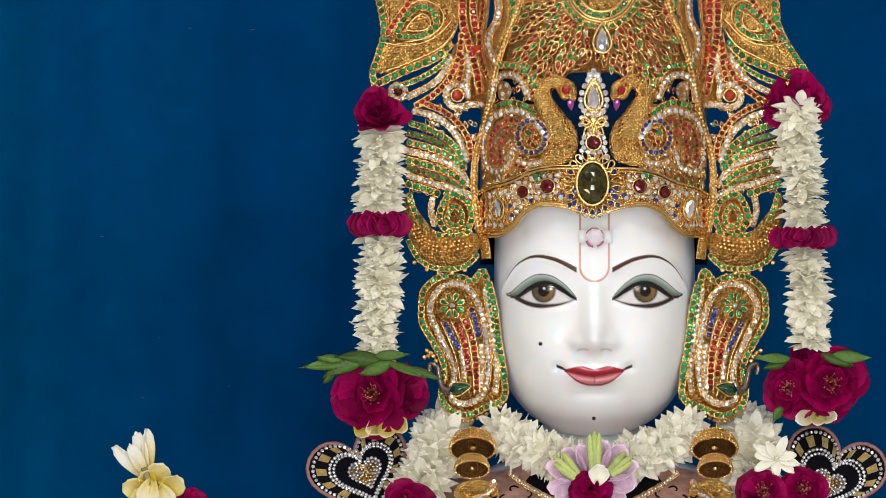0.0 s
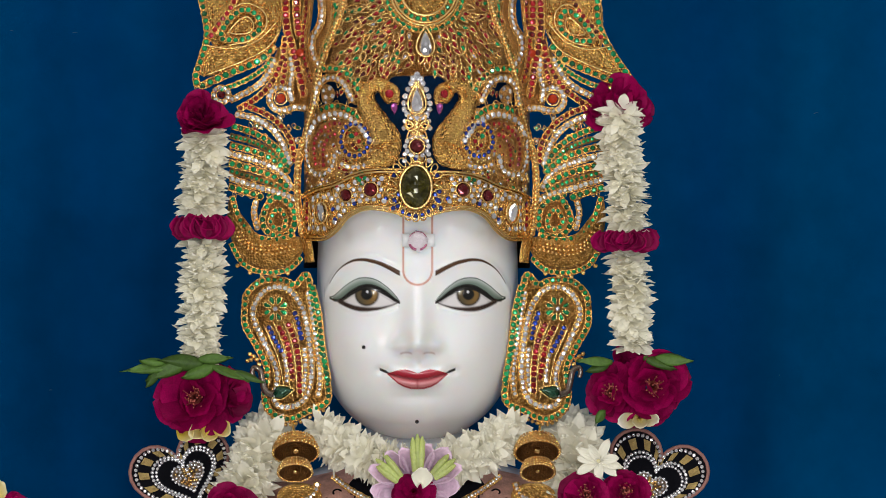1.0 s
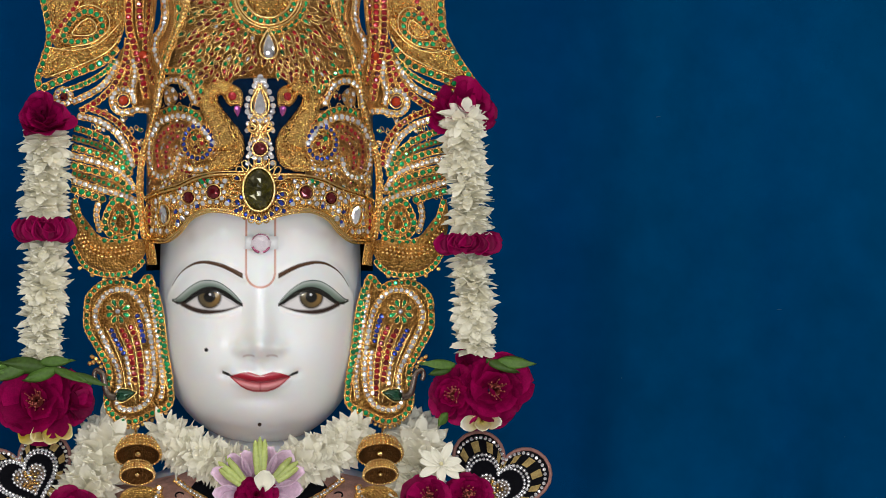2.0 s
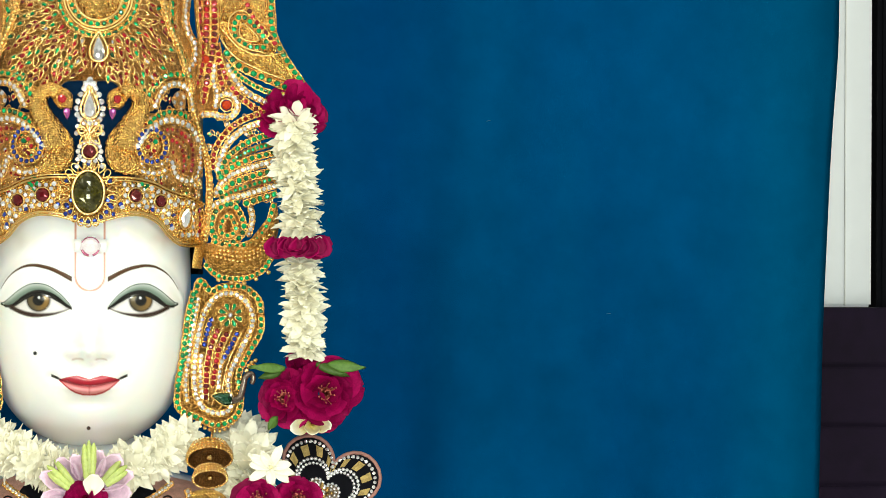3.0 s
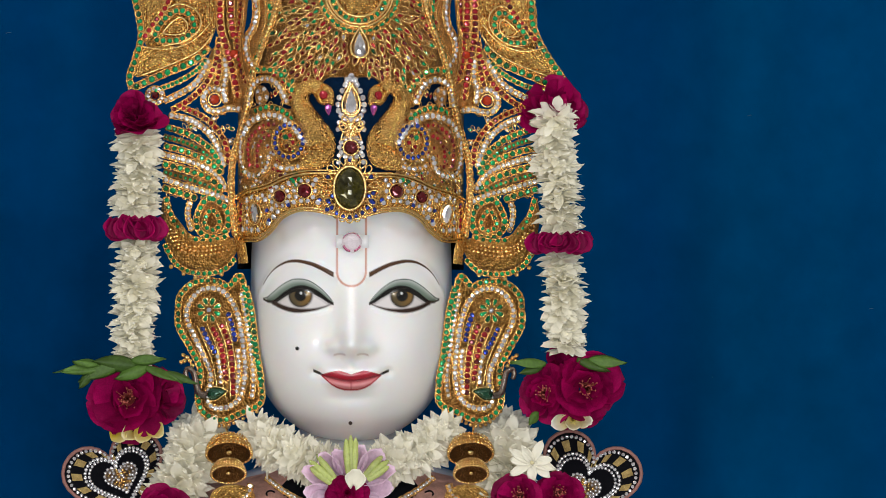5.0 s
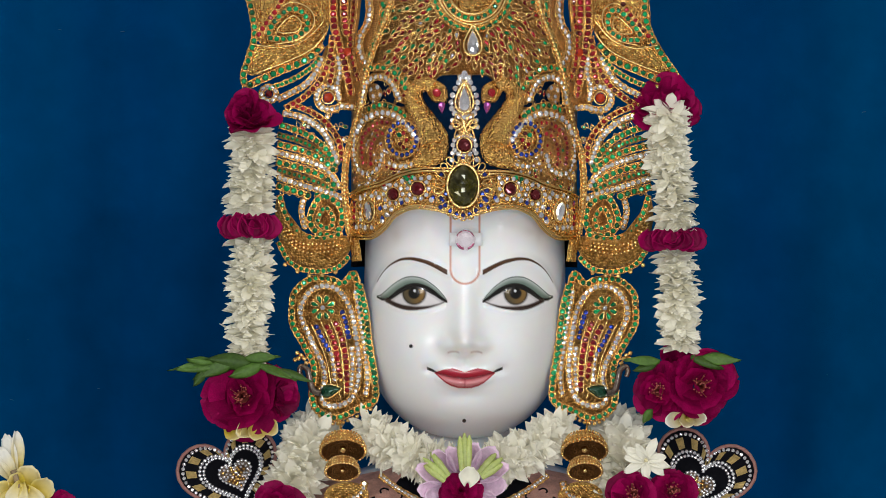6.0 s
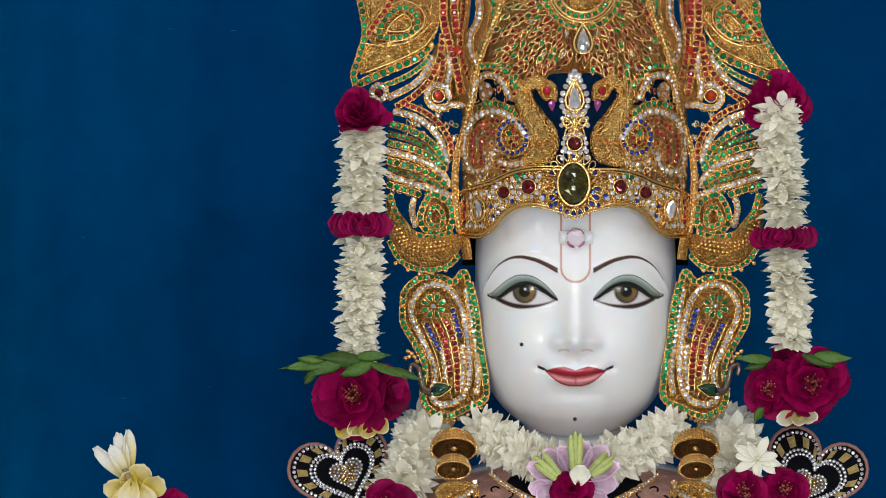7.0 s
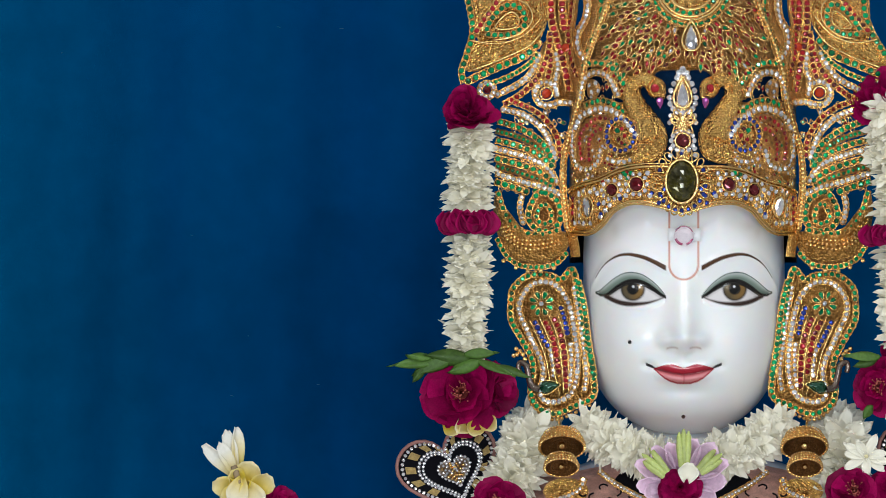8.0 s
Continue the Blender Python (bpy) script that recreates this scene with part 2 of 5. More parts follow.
# ---- room ----
def room():
    for name, b, mat in (("floor", (-3, 3.2, -4.5, 0.9, -0.1, 0), FLOOR), ("ceiling", (-3, 3.2, -4.5, 0.9, 2.8, 2.9), PLASTER),
                         ("wall_west", (-3.1, -3, -4.5, 0.9, 0, 2.8), PLASTER), ("wall_east", (3.2, 3.3, -4.5, 0.9, 0, 2.8), PLASTER),
                         ("wall_south", (-3, 3.2, -4.6, -4.5, 0, 2.8), PLASTER), ("wall_north", (-3, 3.2, 0.9, 1.0, 0, 2.8), PLASTER)):
        tagged(put(name, box(*b), mat), kind="structure")


room()


def backdrop_cloth():
    """Hanging blue cloth with soft upright folds; its free edge slants a little."""
    y0, cols, rows = 0.30, 260, 90
    verts, faces = [], []
    for j in range(rows + 1):
        v = -900 + j * (1900 + 900) / rows
        edge = 2356 - 0.042 * v + 0.022 * max(0, v - 560) + 5 * math.exp(-((v - 60) / 120) ** 2)
        for i in range(cols + 1):
            u = -700 + (edge + 700) * i / cols
            fold = 0.006 * math.sin(u / 74 + 0.8 * math.sin(u / 260)) + 0.004 * math.sin(u / 31 + v / 900)
            fold += 0.010 * noise.noise(Vector((u / 170, v / 1400, 3)))
            curl = 0.010 * max(0, (u - edge + 60) / 60) ** 2
            verts.append(P(u, v, y0 + fold + curl))
    w = cols + 1
    for j in range(rows):
        for i in range(cols):
            faces.append((j * w + i, (j + 1) * w + i, (j + 1) * w + i + 1, j * w + i + 1))
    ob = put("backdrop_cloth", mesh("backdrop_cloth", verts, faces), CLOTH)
    mod = ob.modifiers.new("thick", "SOLIDIFY")
    mod.thickness, mod.offset = 0.003, 1
    tagged(ob, "deep blue hanging cloth backdrop with soft upright folds", "backdrop", kind="structure")


backdrop_cloth()


def lint():
    """A few threads of lint caught on the cloth."""
    R = random.Random(21)
    geo = []
    for k in range(16):
        u, v = R.uniform(-150, 2250), R.uniform(20, 860)
        a = P(u, v, 0.282)
        b = a + Vector((R.uniform(-0.004, 0.004), 0, R.uniform(-0.0012, 0.0012)))
        geo.append(tube([a, a.lerp(b, 0.5) + Vector((0, 0, 0.0004)), b], 0.00025, 4))
    tagged(put("lint", mesh("lint", *join(geo)), material("lint_grey", (0.045, 0.10, 0.18), 0.9)), "pale threads of lint on the blue cloth", "lint", kind="stuff")


lint()


def statue():
    """Marble bust with a painted face: head, neck and draped body in one mesh."""
    U0 = 1018.5
    # rows run down the face; the lower part closes round the chin
    vs = list(np.linspace(150, 345, 16)) + list(np.linspace(350, 528, 140))
    vs += [530 + 246 * math.sin(a) for a in np.linspace(0.004, math.pi / 2 - 0.01, 250)]
    th = list(np.radians(np.linspace(-98, 98, 330))) + list(np.radians(np.linspace(104, 256, 24)))
    V, T = np.meshgrid(np.array(vs), np.array(th), indexing="ij")
    low = np.clip((V - 530) / 246, 0, 1)
    top = np.clip((330 - V) / 181, 0, 1)
    w = 177.5 * np.sqrt(np.maximum(1 - low ** 2.92, 0)) * np.sqrt(np.maximum(1 - top ** 2, 0)) + 1.5 * np.sin((V - 430) / 40) * (low == 0)
    a = 0.084 * np.sqrt(np.maximum(1 - low ** 2.6, 0)) * np.sqrt(np.maximum(1 - top ** 2, 0)) * (1 - 0.13 * np.clip((480 - V) / 140, 0, 1) ** 2)
    du = w * np.sin(T)
    c = np.cos(T)
    y = np.where(c > 0, -a * np.abs(c) ** 0.86, a * 1.05 * np.abs(c) ** 0.9)
    s = np.abs(du)

    def bump(cu, cv, su, sv):
        return np.exp(-((s - cu) / su) ** 2 - ((V - cv) / sv) ** 2)

    def bend(xs, ys, soft=6.0):
        g = np.arange(-20, 220, 0.5)
        k = np.exp(-(np.arange(-40, 41) / soft) ** 2)
        t = np.convolve(np.pad(np.interp(g, xs, ys), 40, mode="edge"), k / k.sum(), mode="valid")
        return np.interp(s, g, t)

    brow = bend((0, 31, 50, 70, 95, 115, 135, 150, 156, 175), (490, 480, 469, 460, 454.5, 456, 467, 484, 497, 535), 16)
    up = bend((31, 38, 45, 52, 60, 67, 75, 82, 90, 97, 105, 112, 120, 129, 138, 147, 156), (530, 526.5, 521.5, 516, 511, 507, 504, 502, 501.5, 502.5, 505, 509, 514, 521, 527, 526, 521))
    lo = bend((31, 45, 60, 70, 80, 90, 100, 110, 120, 130, 138), (530, 536, 540.5, 542.3, 543.2, 543.8, 543.2, 541.6, 538.4, 534, 529))
    lid = bend((31, 38, 45, 52, 60, 67, 75, 82, 90, 97, 105, 112, 120, 129, 138, 150, 156), (529, 520, 512, 505, 499, 494, 490, 488, 487, 487, 488, 491, 495.5, 502, 510, 520.5, 521))
    mm = lambda k: k * 0.001
    f = np.zeros_like(V)
    f -= mm(5.0) * bump(84, 512, 52, 26)
    f += mm(4.6) * bump(90, 517, 40, 20)
    f += mm(2.0) * np.exp(-((V - brow) / 9) ** 2) * (s > 22) * (s < 165)
    inside = (s > 31) * (s < 138) * (V > up) * (V < lo)
    f -= mm(0.8) * inside
    f += mm(0.8) * np.exp(-((V - lo - 6) / 4) ** 2) * (s > 35) * (s < 135)
    # nose
    smooth_in = np.clip((V - 440) / 85, 0, 1) ** 2 * (3 - 2 * np.clip((V - 440) / 85, 0, 1))
    ridge = np.clip((V - 470) / 135, 0, 1)
    base_v = 623 - 4 * np.exp(-((s - 20) / 9) ** 2) - 0.22 * np.maximum(s - 26, 0)
    under = 1 / (1 + np.exp((V - base_v) / 3.6))
    f += mm(1) * (2.6 + 12.5 * ridge ** 1.2) * np.exp(-(s / (19 + 7 * ridge)) ** 2) * under * smooth_in
    f += mm(5.0) * bump(0, 601, 21, 17) * under
    f += mm(4.2) * bump(33, 607, 13, 12) * under
    f -= mm(0.7) * bump(20, 619, 10, 3.6)
    # mouth
    line = 667 - 10 * np.clip(s / 50, 0, 1.3) ** 1.6
    lipw = np.clip(1 - (s / 54) ** 2, 0, 1)
    f += mm(2.6) * lipw * np.exp(-((V - line + 7) / 8.5) ** 2)
    f += mm(5.0) * lipw * np.exp(-((V - line - 10) / 8) ** 2)
    f -= mm(2.6) * np.exp(-((V - line) / 2.4) ** 2) * (s < 56)
    f -= mm(0.9) * np.exp(-(s / 2.5) ** 2) * np.exp(-((V - 676) / 9) ** 2)
    f -= mm(2.4) * bump(65, 651, 9, 8)
    f -= mm(1.8) * bump(0, 697, 40, 10)
    f += mm(3.2) * bump(0, 735, 60, 30)
    f += mm(4.6) * bump(96, 612, 52, 52)
    f -= mm(1.2) * bump(0, 637, 7, 10)
    f *= np.clip((c - 0.12) / 0.35, 0, 1)
    y = y - f

    # paint
    col = np.ones(V.shape + (3,)) * np.array((0.945, 0.93, 0.92))
    def lay(mask, colour):
        m = np.clip(mask, 0, 1)[..., None] * (c > 0.05)[..., None]
        col[...] = col * (1 - m) + np.array(colour) * m
    def stroke(dist, half, soft=1.0):
        return np.clip((half - np.abs(dist)) / soft + 0.5, 0, 1)
    rng = np.clip
    span = lambda lo_, hi_: rng((s - lo_) / 1.5 + 0.5, 0, 1) * rng((hi_ - s) / 1.5 + 0.5, 0, 1)
    # faint brownish stains on the brow
    for cu, cv, su, sv in ((-122, 410, 9, 16), (131, 414, 7, 12), (120, 405, 14, 9)):
        lay(0.22 * np.exp(-((du - cu) / su) ** 2 - ((V - cv) / sv) ** 2), (0.55, 0.46, 0.36))
    # lids
    lay(rng(V - lid + .5, 0, 1) * rng(up - V + .5, 0, 1) * span(32, 155) * (0.55 + 0.45 * rng((V - lid) / 9, 0, 1)), (0.25, 0.325, 0.27))
    liner = rng((V - up + 17) / 17, 0, 1) ** 1.7 * rng(up - V + .5, 0, 1) * rng(V - lid + .5, 0, 1) * span(32, 150)
    lay(0.8 * liner, (0.03, 0.05, 0.036))
    lay(stroke(V - lid, 0.9, 1.4) * span(34, 156), (0.035, 0.06, 0.05))
    eye = rng(V - up + .5, 0, 1) * rng(lo - V + .5, 0, 1) * span(32, 138)
    lay(eye, (0.76, 0.72, 0.71))
    # shade of the upper lid, painted onto the eye white
    lay(0.6 * rng((up + 12 - V) / 12, 0, 1) * eye, (0.05, 0.035, 0.028))
    r = np.hypot(s - 90, V - 516)
    iris = np.stack([0.15 + 0.08 * rng((s * np.sign(du) - 90 * np.sign(du)) / 14, -0.6, 1), 0.095 + 0.035 * rng((s * np.sign(du) - 90 * np.sign(du)) / 14, -0.6, 1), 0.034 + 0 * V], -1)
    ir = rng(20.8 - r, 0, 1) * eye
    col[...] = col * (1 - ir[..., None]) + iris * ir[..., None]
    lay(stroke(r - 19.8, 1.6, 4.0) * eye, (0.03, 0.025, 0.02))
    lay(rng((11.5 - r) / 2.5, 0, 1) * eye, (0.004, 0.004, 0.004))
    # painted catchlight
    lay(rng(2.8 - np.hypot(s - 89, V - 512), 0, 1) * eye, (0.7, 0.7, 0.7))
    lay(stroke(V - up - 1.4, 5.0 - 2.4 * rng((60 - s) / 25, 0, 1) - 3.2 * rng((s - 122) / 28, 0, 1), 1.6) * span(31, 156), (0.008, 0.007, 0.006))
    lay(stroke(V - lo + 0.6, 1.0 + 3.4 * rng((s - 40) / 60, 0, 1), 3.2) * span(31, 140), (0.035, 0.016, 0.011))
    # brows
    lay(stroke(V - brow, 4.7 - 3.6 * rng((s - 40) / 112, 0, 1), 1.6) * span(31, 156), (0.075, 0.032, 0.014))
    # lips
    upper = np.interp(s, (0, 8, 22, 34, 50, 62), (655.5, 653, 648.5, 650.5, 655, 656))
    lower = np.interp(s, (0, 12, 24, 34, 43, 50, 54), (684, 683.5, 680, 674.5, 667, 660.5, 657))
    lay(rng(V - upper + .5, 0, 1) * rng(line - V + .5, 0, 1) * span(-9, 53), (0.40, 0.010, 0.030))
    lay(rng(V - line + .5, 0, 1) * rng(lower - V + .5, 0, 1) * span(-9, 53), (0.68, 0.25, 0.26))
    lay(0.8 * rng((line + 7 - V) / 7, 0, 1) * rng(V - line + .5, 0, 1) * rng(lower - V + .5, 0, 1) * span(-9, 53), (0.45, 0.03, 0.05))
    lay(stroke(V - lower + 1, 1.6, 1.6) * span(-9, 53), (0.38, 0.016, 0.028))
    lay(stroke(V - line, 1.2, 1.4) * span(-9, 52), (0.17, 0.006, 0.012))
    lay(rng(1.2 - s, 0, 1) * rng(V - line, 0, 1) * rng(lower - V, 0, 1), (0.30, 0.01, 0.02))
    lay(stroke(V - (656 - (s - 50) * 0.42), 2.6 * rng((s - 48) / 8, 0.3, 1), 1.6) * span(50, 67), (0.006, 0.006, 0.007))
    # nostril shadows, painted as a brown tint
    lay(0.6 * stroke(V - (619.5 + 0.02 * (s - 20) ** 2), 1.6, 2.4) * span(10, 31), (0.42, 0.27, 0.22))
    # forehead mark and the two beauty spots
    side = stroke(s - 25.5, 1.7, 1.6) * rng(476 - V, 0, 1)
    arch = stroke(np.hypot(s, V - 474) - 25.5, 1.9, 1.6) * rng(V - 474, 0, 1)
    lay(np.maximum(side, arch) * 0.85, (0.56, 0.20, 0.11))
    lay(rng(4.0 - np.hypot(du + 95.5, V - 610), 0, 1), (0.006, 0.006, 0.006))
    lay(rng(3.9 - np.hypot(du + 1, V - 742), 0, 1), (0.006, 0.006, 0.006))
    # black painted hair behind the cheeks
    hair = ((c < 0.10) & (V < 560)) | (V < 362)
    col[hair] = (0.006, 0.006, 0.007)

    k = SCALE * (1 + y / FAR)
    X, Z = (U0 + du - 784) * k, EYE + (441 - V) * k
    nr, nc = V.shape
    verts = np.stack([X, y, Z], -1).reshape(-1, 3).tolist()
    faces = [(i * nc + j, (i + 1) * nc + j, (i + 1) * nc + (j + 1) % nc, i * nc + (j + 1) % nc) for i in range(nr - 1) for j in range(nc)]
    faces.append(tuple(range((nr - 1) * nc, nr * nc)))
    faces.append(tuple(range(nc - 1, -1, -1)))
    paint = col.reshape(-1, 3).tolist()
    # neck, shoulders and a plain robed body
    k0 = len(verts)
    prof = ((700, 92, 0.045), (770, 92, 0.045), (800, 110, 0.05), (830, 190, 0.06), (860, 300, 0.07), (910, 380, 0.08), (1100, 330, 0.085), (1500, 300, 0.09), (1900, 340, 0.12), (2400, 380, 0.14))
    prof = [tuple(p) for p in smooth_line(prof, 0.25)]
    seg = 48
    for v_, w_, d_ in prof:
        for j in range(seg):
            an = 2 * math.pi * j / seg
            q = P(U0, v_, 0.02)
            verts.append((q.x + w_ * SCALE * math.cos(an), 0.03 + d_ * math.sin(an), q.z))
            paint.append((0.90, 0.90, 0.90))
    for i in range(len(prof) - 1):
        for j in range(seg):
            faces.append((k0 + i * seg + j, k0 + (i + 1) * seg + j, k0 + (i + 1) * seg + (j + 1) % seg, k0 + i * seg + (j + 1) % seg))
    faces.append(tuple(k0 + (len(prof) - 1) * seg + j for j in range(seg)))
    me = mesh("statue", verts, faces)
    att = me.attributes.new("paint", "FLOAT_COLOR", "POINT")
    att.data.foreach_set("color", np.array([(*p, 1.0) for p in paint], dtype=np.float32).ravel())
    bm = bmesh.new(); bm.from_mesh(me)
    bmesh.ops.recalc_face_normals(bm, faces=bm.faces[:])
    bm.to_mesh(me); bm.free()
    ob = put("statue", me, MARBLE)
    tagged(ob, "polished white marble statue with a painted face, on a plinth", "statue")
    z = EYE + (441 - 2400) * SCALE
    tagged(put("plinth", box(-0.25, 0.45, -0.22, 0.25, 0, z + 0.002, 0.006), PLINTH), "pale marble plinth under the statue", "plinth")


statue()


def side_wall():
    """White painted panel beside the cloth, above a dark ribbed chest."""
    tagged(put("trim", box(P(2200, 0, 0.5).x, P(2427, 0, 0.5).x, 0.5, 0.52, P(0, 524, 0.5).z, 2.4, 0.002), WALL), kind="structure")
    tagged(put("trim", box(P(2376, 0, 0.5).x, P(2378, 0, 0.5).x, 0.497, 0.5, P(0, 522, 0.5).z, 2.4), PLINTH), kind="structure")
    # plain black slab for the dark area right of the white panel
    tagged(put("black_slab", box(P(2434, 0, 0.5).x, 2.6, 0.49, 0.53, 0, 2.35, 0.004), BLACK), kind="structure")
    chest = thing("cabinet", "dark purple cabinet with narrow boards, below the white panel", "cabinet", place=P(2500, 1900, 0.5))
    x0, x1 = P(2150, 0, 0.45).x, P(2900, 0, 0.45).x
    inv = Matrix.Translation(-chest.location)
    zt = P(0, 526, 0.45).z
    body = box(x0, x1, 0.45, 0.49, 0, zt)
    body.transform(inv)
    put("body", body, PURPLE, chest)
    n = 26
    for i in range(n):
        b = box(x0, x1, 0.445, 0.4545, zt - (i + 1) * 0.05 + 0.003, zt - i * 0.05, 0.0015)
        b.transform(inv)
        put("board", b, PURPLE, chest)


side_wall()


# ---- jewels, wires and plates ----
MESHES = {}


def shared(key, make, mat):
    if (key, mat.name) not in MESHES:
        me = make()
        me.materials.append(mat)
        MESHES[(key, mat.name)] = me
    return MESHES[(key, mat.name)]


def gem_mesh():
    """Faceted round stone: girdle, sloping crown and table; unit radius, facing +z."""
    verts, faces = [], []
    for r, z, turn in ((1.0, -0.25, 0), (1.0, 0.12, 0), (0.78, 0.45, 0.5), (0.42, 0.62, 0)):
        for k in range(8):
            an = 2 * math.pi * (k + turn) / 8
            verts.append((r * math.cos(an), r * math.sin(an), z))
    for i in range(3):
        for k in range(8):
            faces.append((i * 8 + k, i * 8 + (k + 1) % 8, (i + 1) * 8 + (k + 1) % 8, (i + 1) * 8 + k))
    faces.append(tuple(range(24, 32)))
    return mesh("stone", verts, faces, smooth=False)


def drop_shape(n=14):
    return [(0.80 * math.sin(t) * math.sin(t / 2) ** 1.2, -math.cos(t)) for t in (2 * math.pi * k / n for k in range(n))]


def drop_mesh():
    """Pear-shaped faceted stone with its tip along +y."""
    verts, faces = [], []
    out = [(x, -y) for x, y in drop_shape()]
    n = len(out)
    for r, z in ((1.0, -0.2), (1.0, 0.1), (0.78, 0.36), (0.5, 0.42), (0.25, 0.56)):
        for x, y in out:
            verts.append((x * r, (y + 0.15) * r - 0.15, z))
    for i in range(4):
        for k in range(n):
            faces.append((i * n + k, (i + 1) * n + k, (i + 1) * n + (k + 1) % n, i * n + (k + 1) % n))
    faces.append(tuple(range(5 * n - 1, 4 * n - 1, -1)))
    me = mesh("pear_stone", verts, faces, smooth=False)
    bm = bmesh.new(); bm.from_mesh(me)
    bmesh.ops.recalc_face_normals(bm, faces=bm.faces[:])
    bm.to_mesh(me); bm.free()
    return me


def bead_mesh():
    bm = bmesh.new()
    bmesh.ops.create_icosphere(bm, subdivisions=2, radius=1)
    me = bpy.data.meshes.new("bead")
    bm.to_mesh(me); bm.free()
    me.polygons.foreach_set("use_smooth", [True] * len(me.polygons))
    return me


def loop_mesh():
    """A pear-shaped wire loop, tip along +y."""
    pts = [Vector((x * 1.25, -y * 1.25, 0)) for x, y in drop_shape(12)]
    verts, faces = [], []
    n = len(pts)
    for i, p in enumerate(pts):
        d = (pts[(i + 1) % n] - pts[i - 1]).normalized()
        s = d.cross(Vector((0, 0, 1)))
        for k in range(5):
            an = 2 * math.pi * k / 5
            verts.append(p + (s * math.cos(an) + Vector((0, 0, 1)) * math.sin(an)) * 0.2)
    for i in range(n):
        for k in range(5):
            faces.append((i * 5 + k, ((i + 1) % n) * 5 + k, ((i + 1) % n) * 5 + (k + 1) % 5, i * 5 + (k + 1) % 5))
    return mesh("wire_loop", verts, faces)


STONES = {"clear": ("clear_stone", DIAMOND), "green": ("green_stone", EMERALD), "red": ("red_stone", RUBY), "deep": ("deep_red_stone", DEEP_RUBY),
          "blue": ("blue_stone", SAPPHIRE), "orange": ("orange_stone", ORANGE), "violet": ("violet_stone", AMETHYST), "olive": ("olive_stone", OLIVE),
          "silver": ("silver_bead", SILVER), "gold": ("gold_bead", GOLD), "enamel": ("enamel_drop", ENAMEL)}


def facing(surface, u, v, angle):
    """Turn of a stone that lies on a surface: its own z looks out of it."""
    e = 4.0
    a = P(u + e, v, surface(u + e, v)) - P(u - e, v, surface(u - e, v))
    b = P(u, v - e, surface(u, v - e)) - P(u, v + e, surface(u, v + e))
    n = a.cross(b).normalized()
    if n.y > 0:
        n = -n
    x = (a - n * a.dot(n)).normalized()
    y = n.cross(x)
    m = Matrix((x, y, n)).transposed().to_4x4()
    return m @ Matrix.Rotation(angle, 4, "Z")


def stone(owner, kind, u, v, r, surface, lift=2.0, shape="round", angle=0.0, aspect=1.0, tilt=0.4):
    name, mat = STONES[kind]
    make = {"round": gem_mesh, "drop": drop_mesh, "loop": loop_mesh, "bead": bead_mesh}[shape]
    if kind in ("silver", "gold") and shape == "round":
        make, shape = bead_mesh, "bead"
    if shape == "loop":
        name = "wire_loop"
    me = shared(shape, make, mat)
    ob = bpy.data.objects.new(name, me)
    scene.collection.objects.link(ob)
    wob = Matrix.Rotation(random.uniform(-tilt, tilt), 4, "X") @ Matrix.Rotation(random.uniform(-tilt, tilt), 4, "Y")
    k = r * SCALE
    ob.parent = owner
    world_m = Matrix.Translation(P(u, v, surface(u, v) - lift * SCALE)) @ facing(surface, u, v, angle) @ wob @ Matrix.Diagonal((k, k * aspect, k, 1))
    ob.matrix_parent_inverse = Matrix.Translation(-owner_place(owner))
    ob.matrix_basis = world_m
    return ob


def owner_place(ob):
    return Vector((0, 0, 0)) if ob.parent else Vector(ob.location)


def ribbon_geo(line, half, surface, thick=3.0, lift=0.0):
    """A raised metal band along a flat line."""
    verts, faces = [], []
    n = len(line)
    for i, p in enumerate(line):
        d = (line[min(i + 1, n - 1)] - line[max(i - 1, 0)])
        d = Vector((d.x, d.y)).normalized()
        s = Vector((-d.y, d.x))
        for o, h in ((-1, -2.0), (-0.9, thick * 0.8), (0, thick * 0.55), (0.9, thick * 0.8), (1, -2.0)):
            u, v = p.x + s.x * o * half, p.y + s.y * o * half
            verts.append(P(u, v, surface(u, v) - (h + lift) * SCALE))
    for i in range(n - 1):
        for k in range(5):
            faces.append((i * 5 + k, (i + 1) * 5 + k, (i + 1) * 5 + (k + 1) % 5, i * 5 + (k + 1) % 5))
    faces.append((0, 1, 2, 3, 4)); faces.append(tuple((n - 1) * 5 + k for k in (4, 3, 2, 1, 0)))
    return verts, faces


def wire_geo(line, r, surface, lift=2.0, offset=0.0, closed=False, sides=5):
    out = []
    n = len(line)
    for i, p in enumerate(line):
        d = line[min(i + 1, n - 1)] - line[max(i - 1, 0)]
        d = Vector((d.x, d.y)).normalized()
        u, v = p.x - d.y * offset, p.y + d.x * offset
        out.append(P(u, v, surface(u, v) - lift * SCALE))
    return tube(out, r * SCALE, sides, closed)


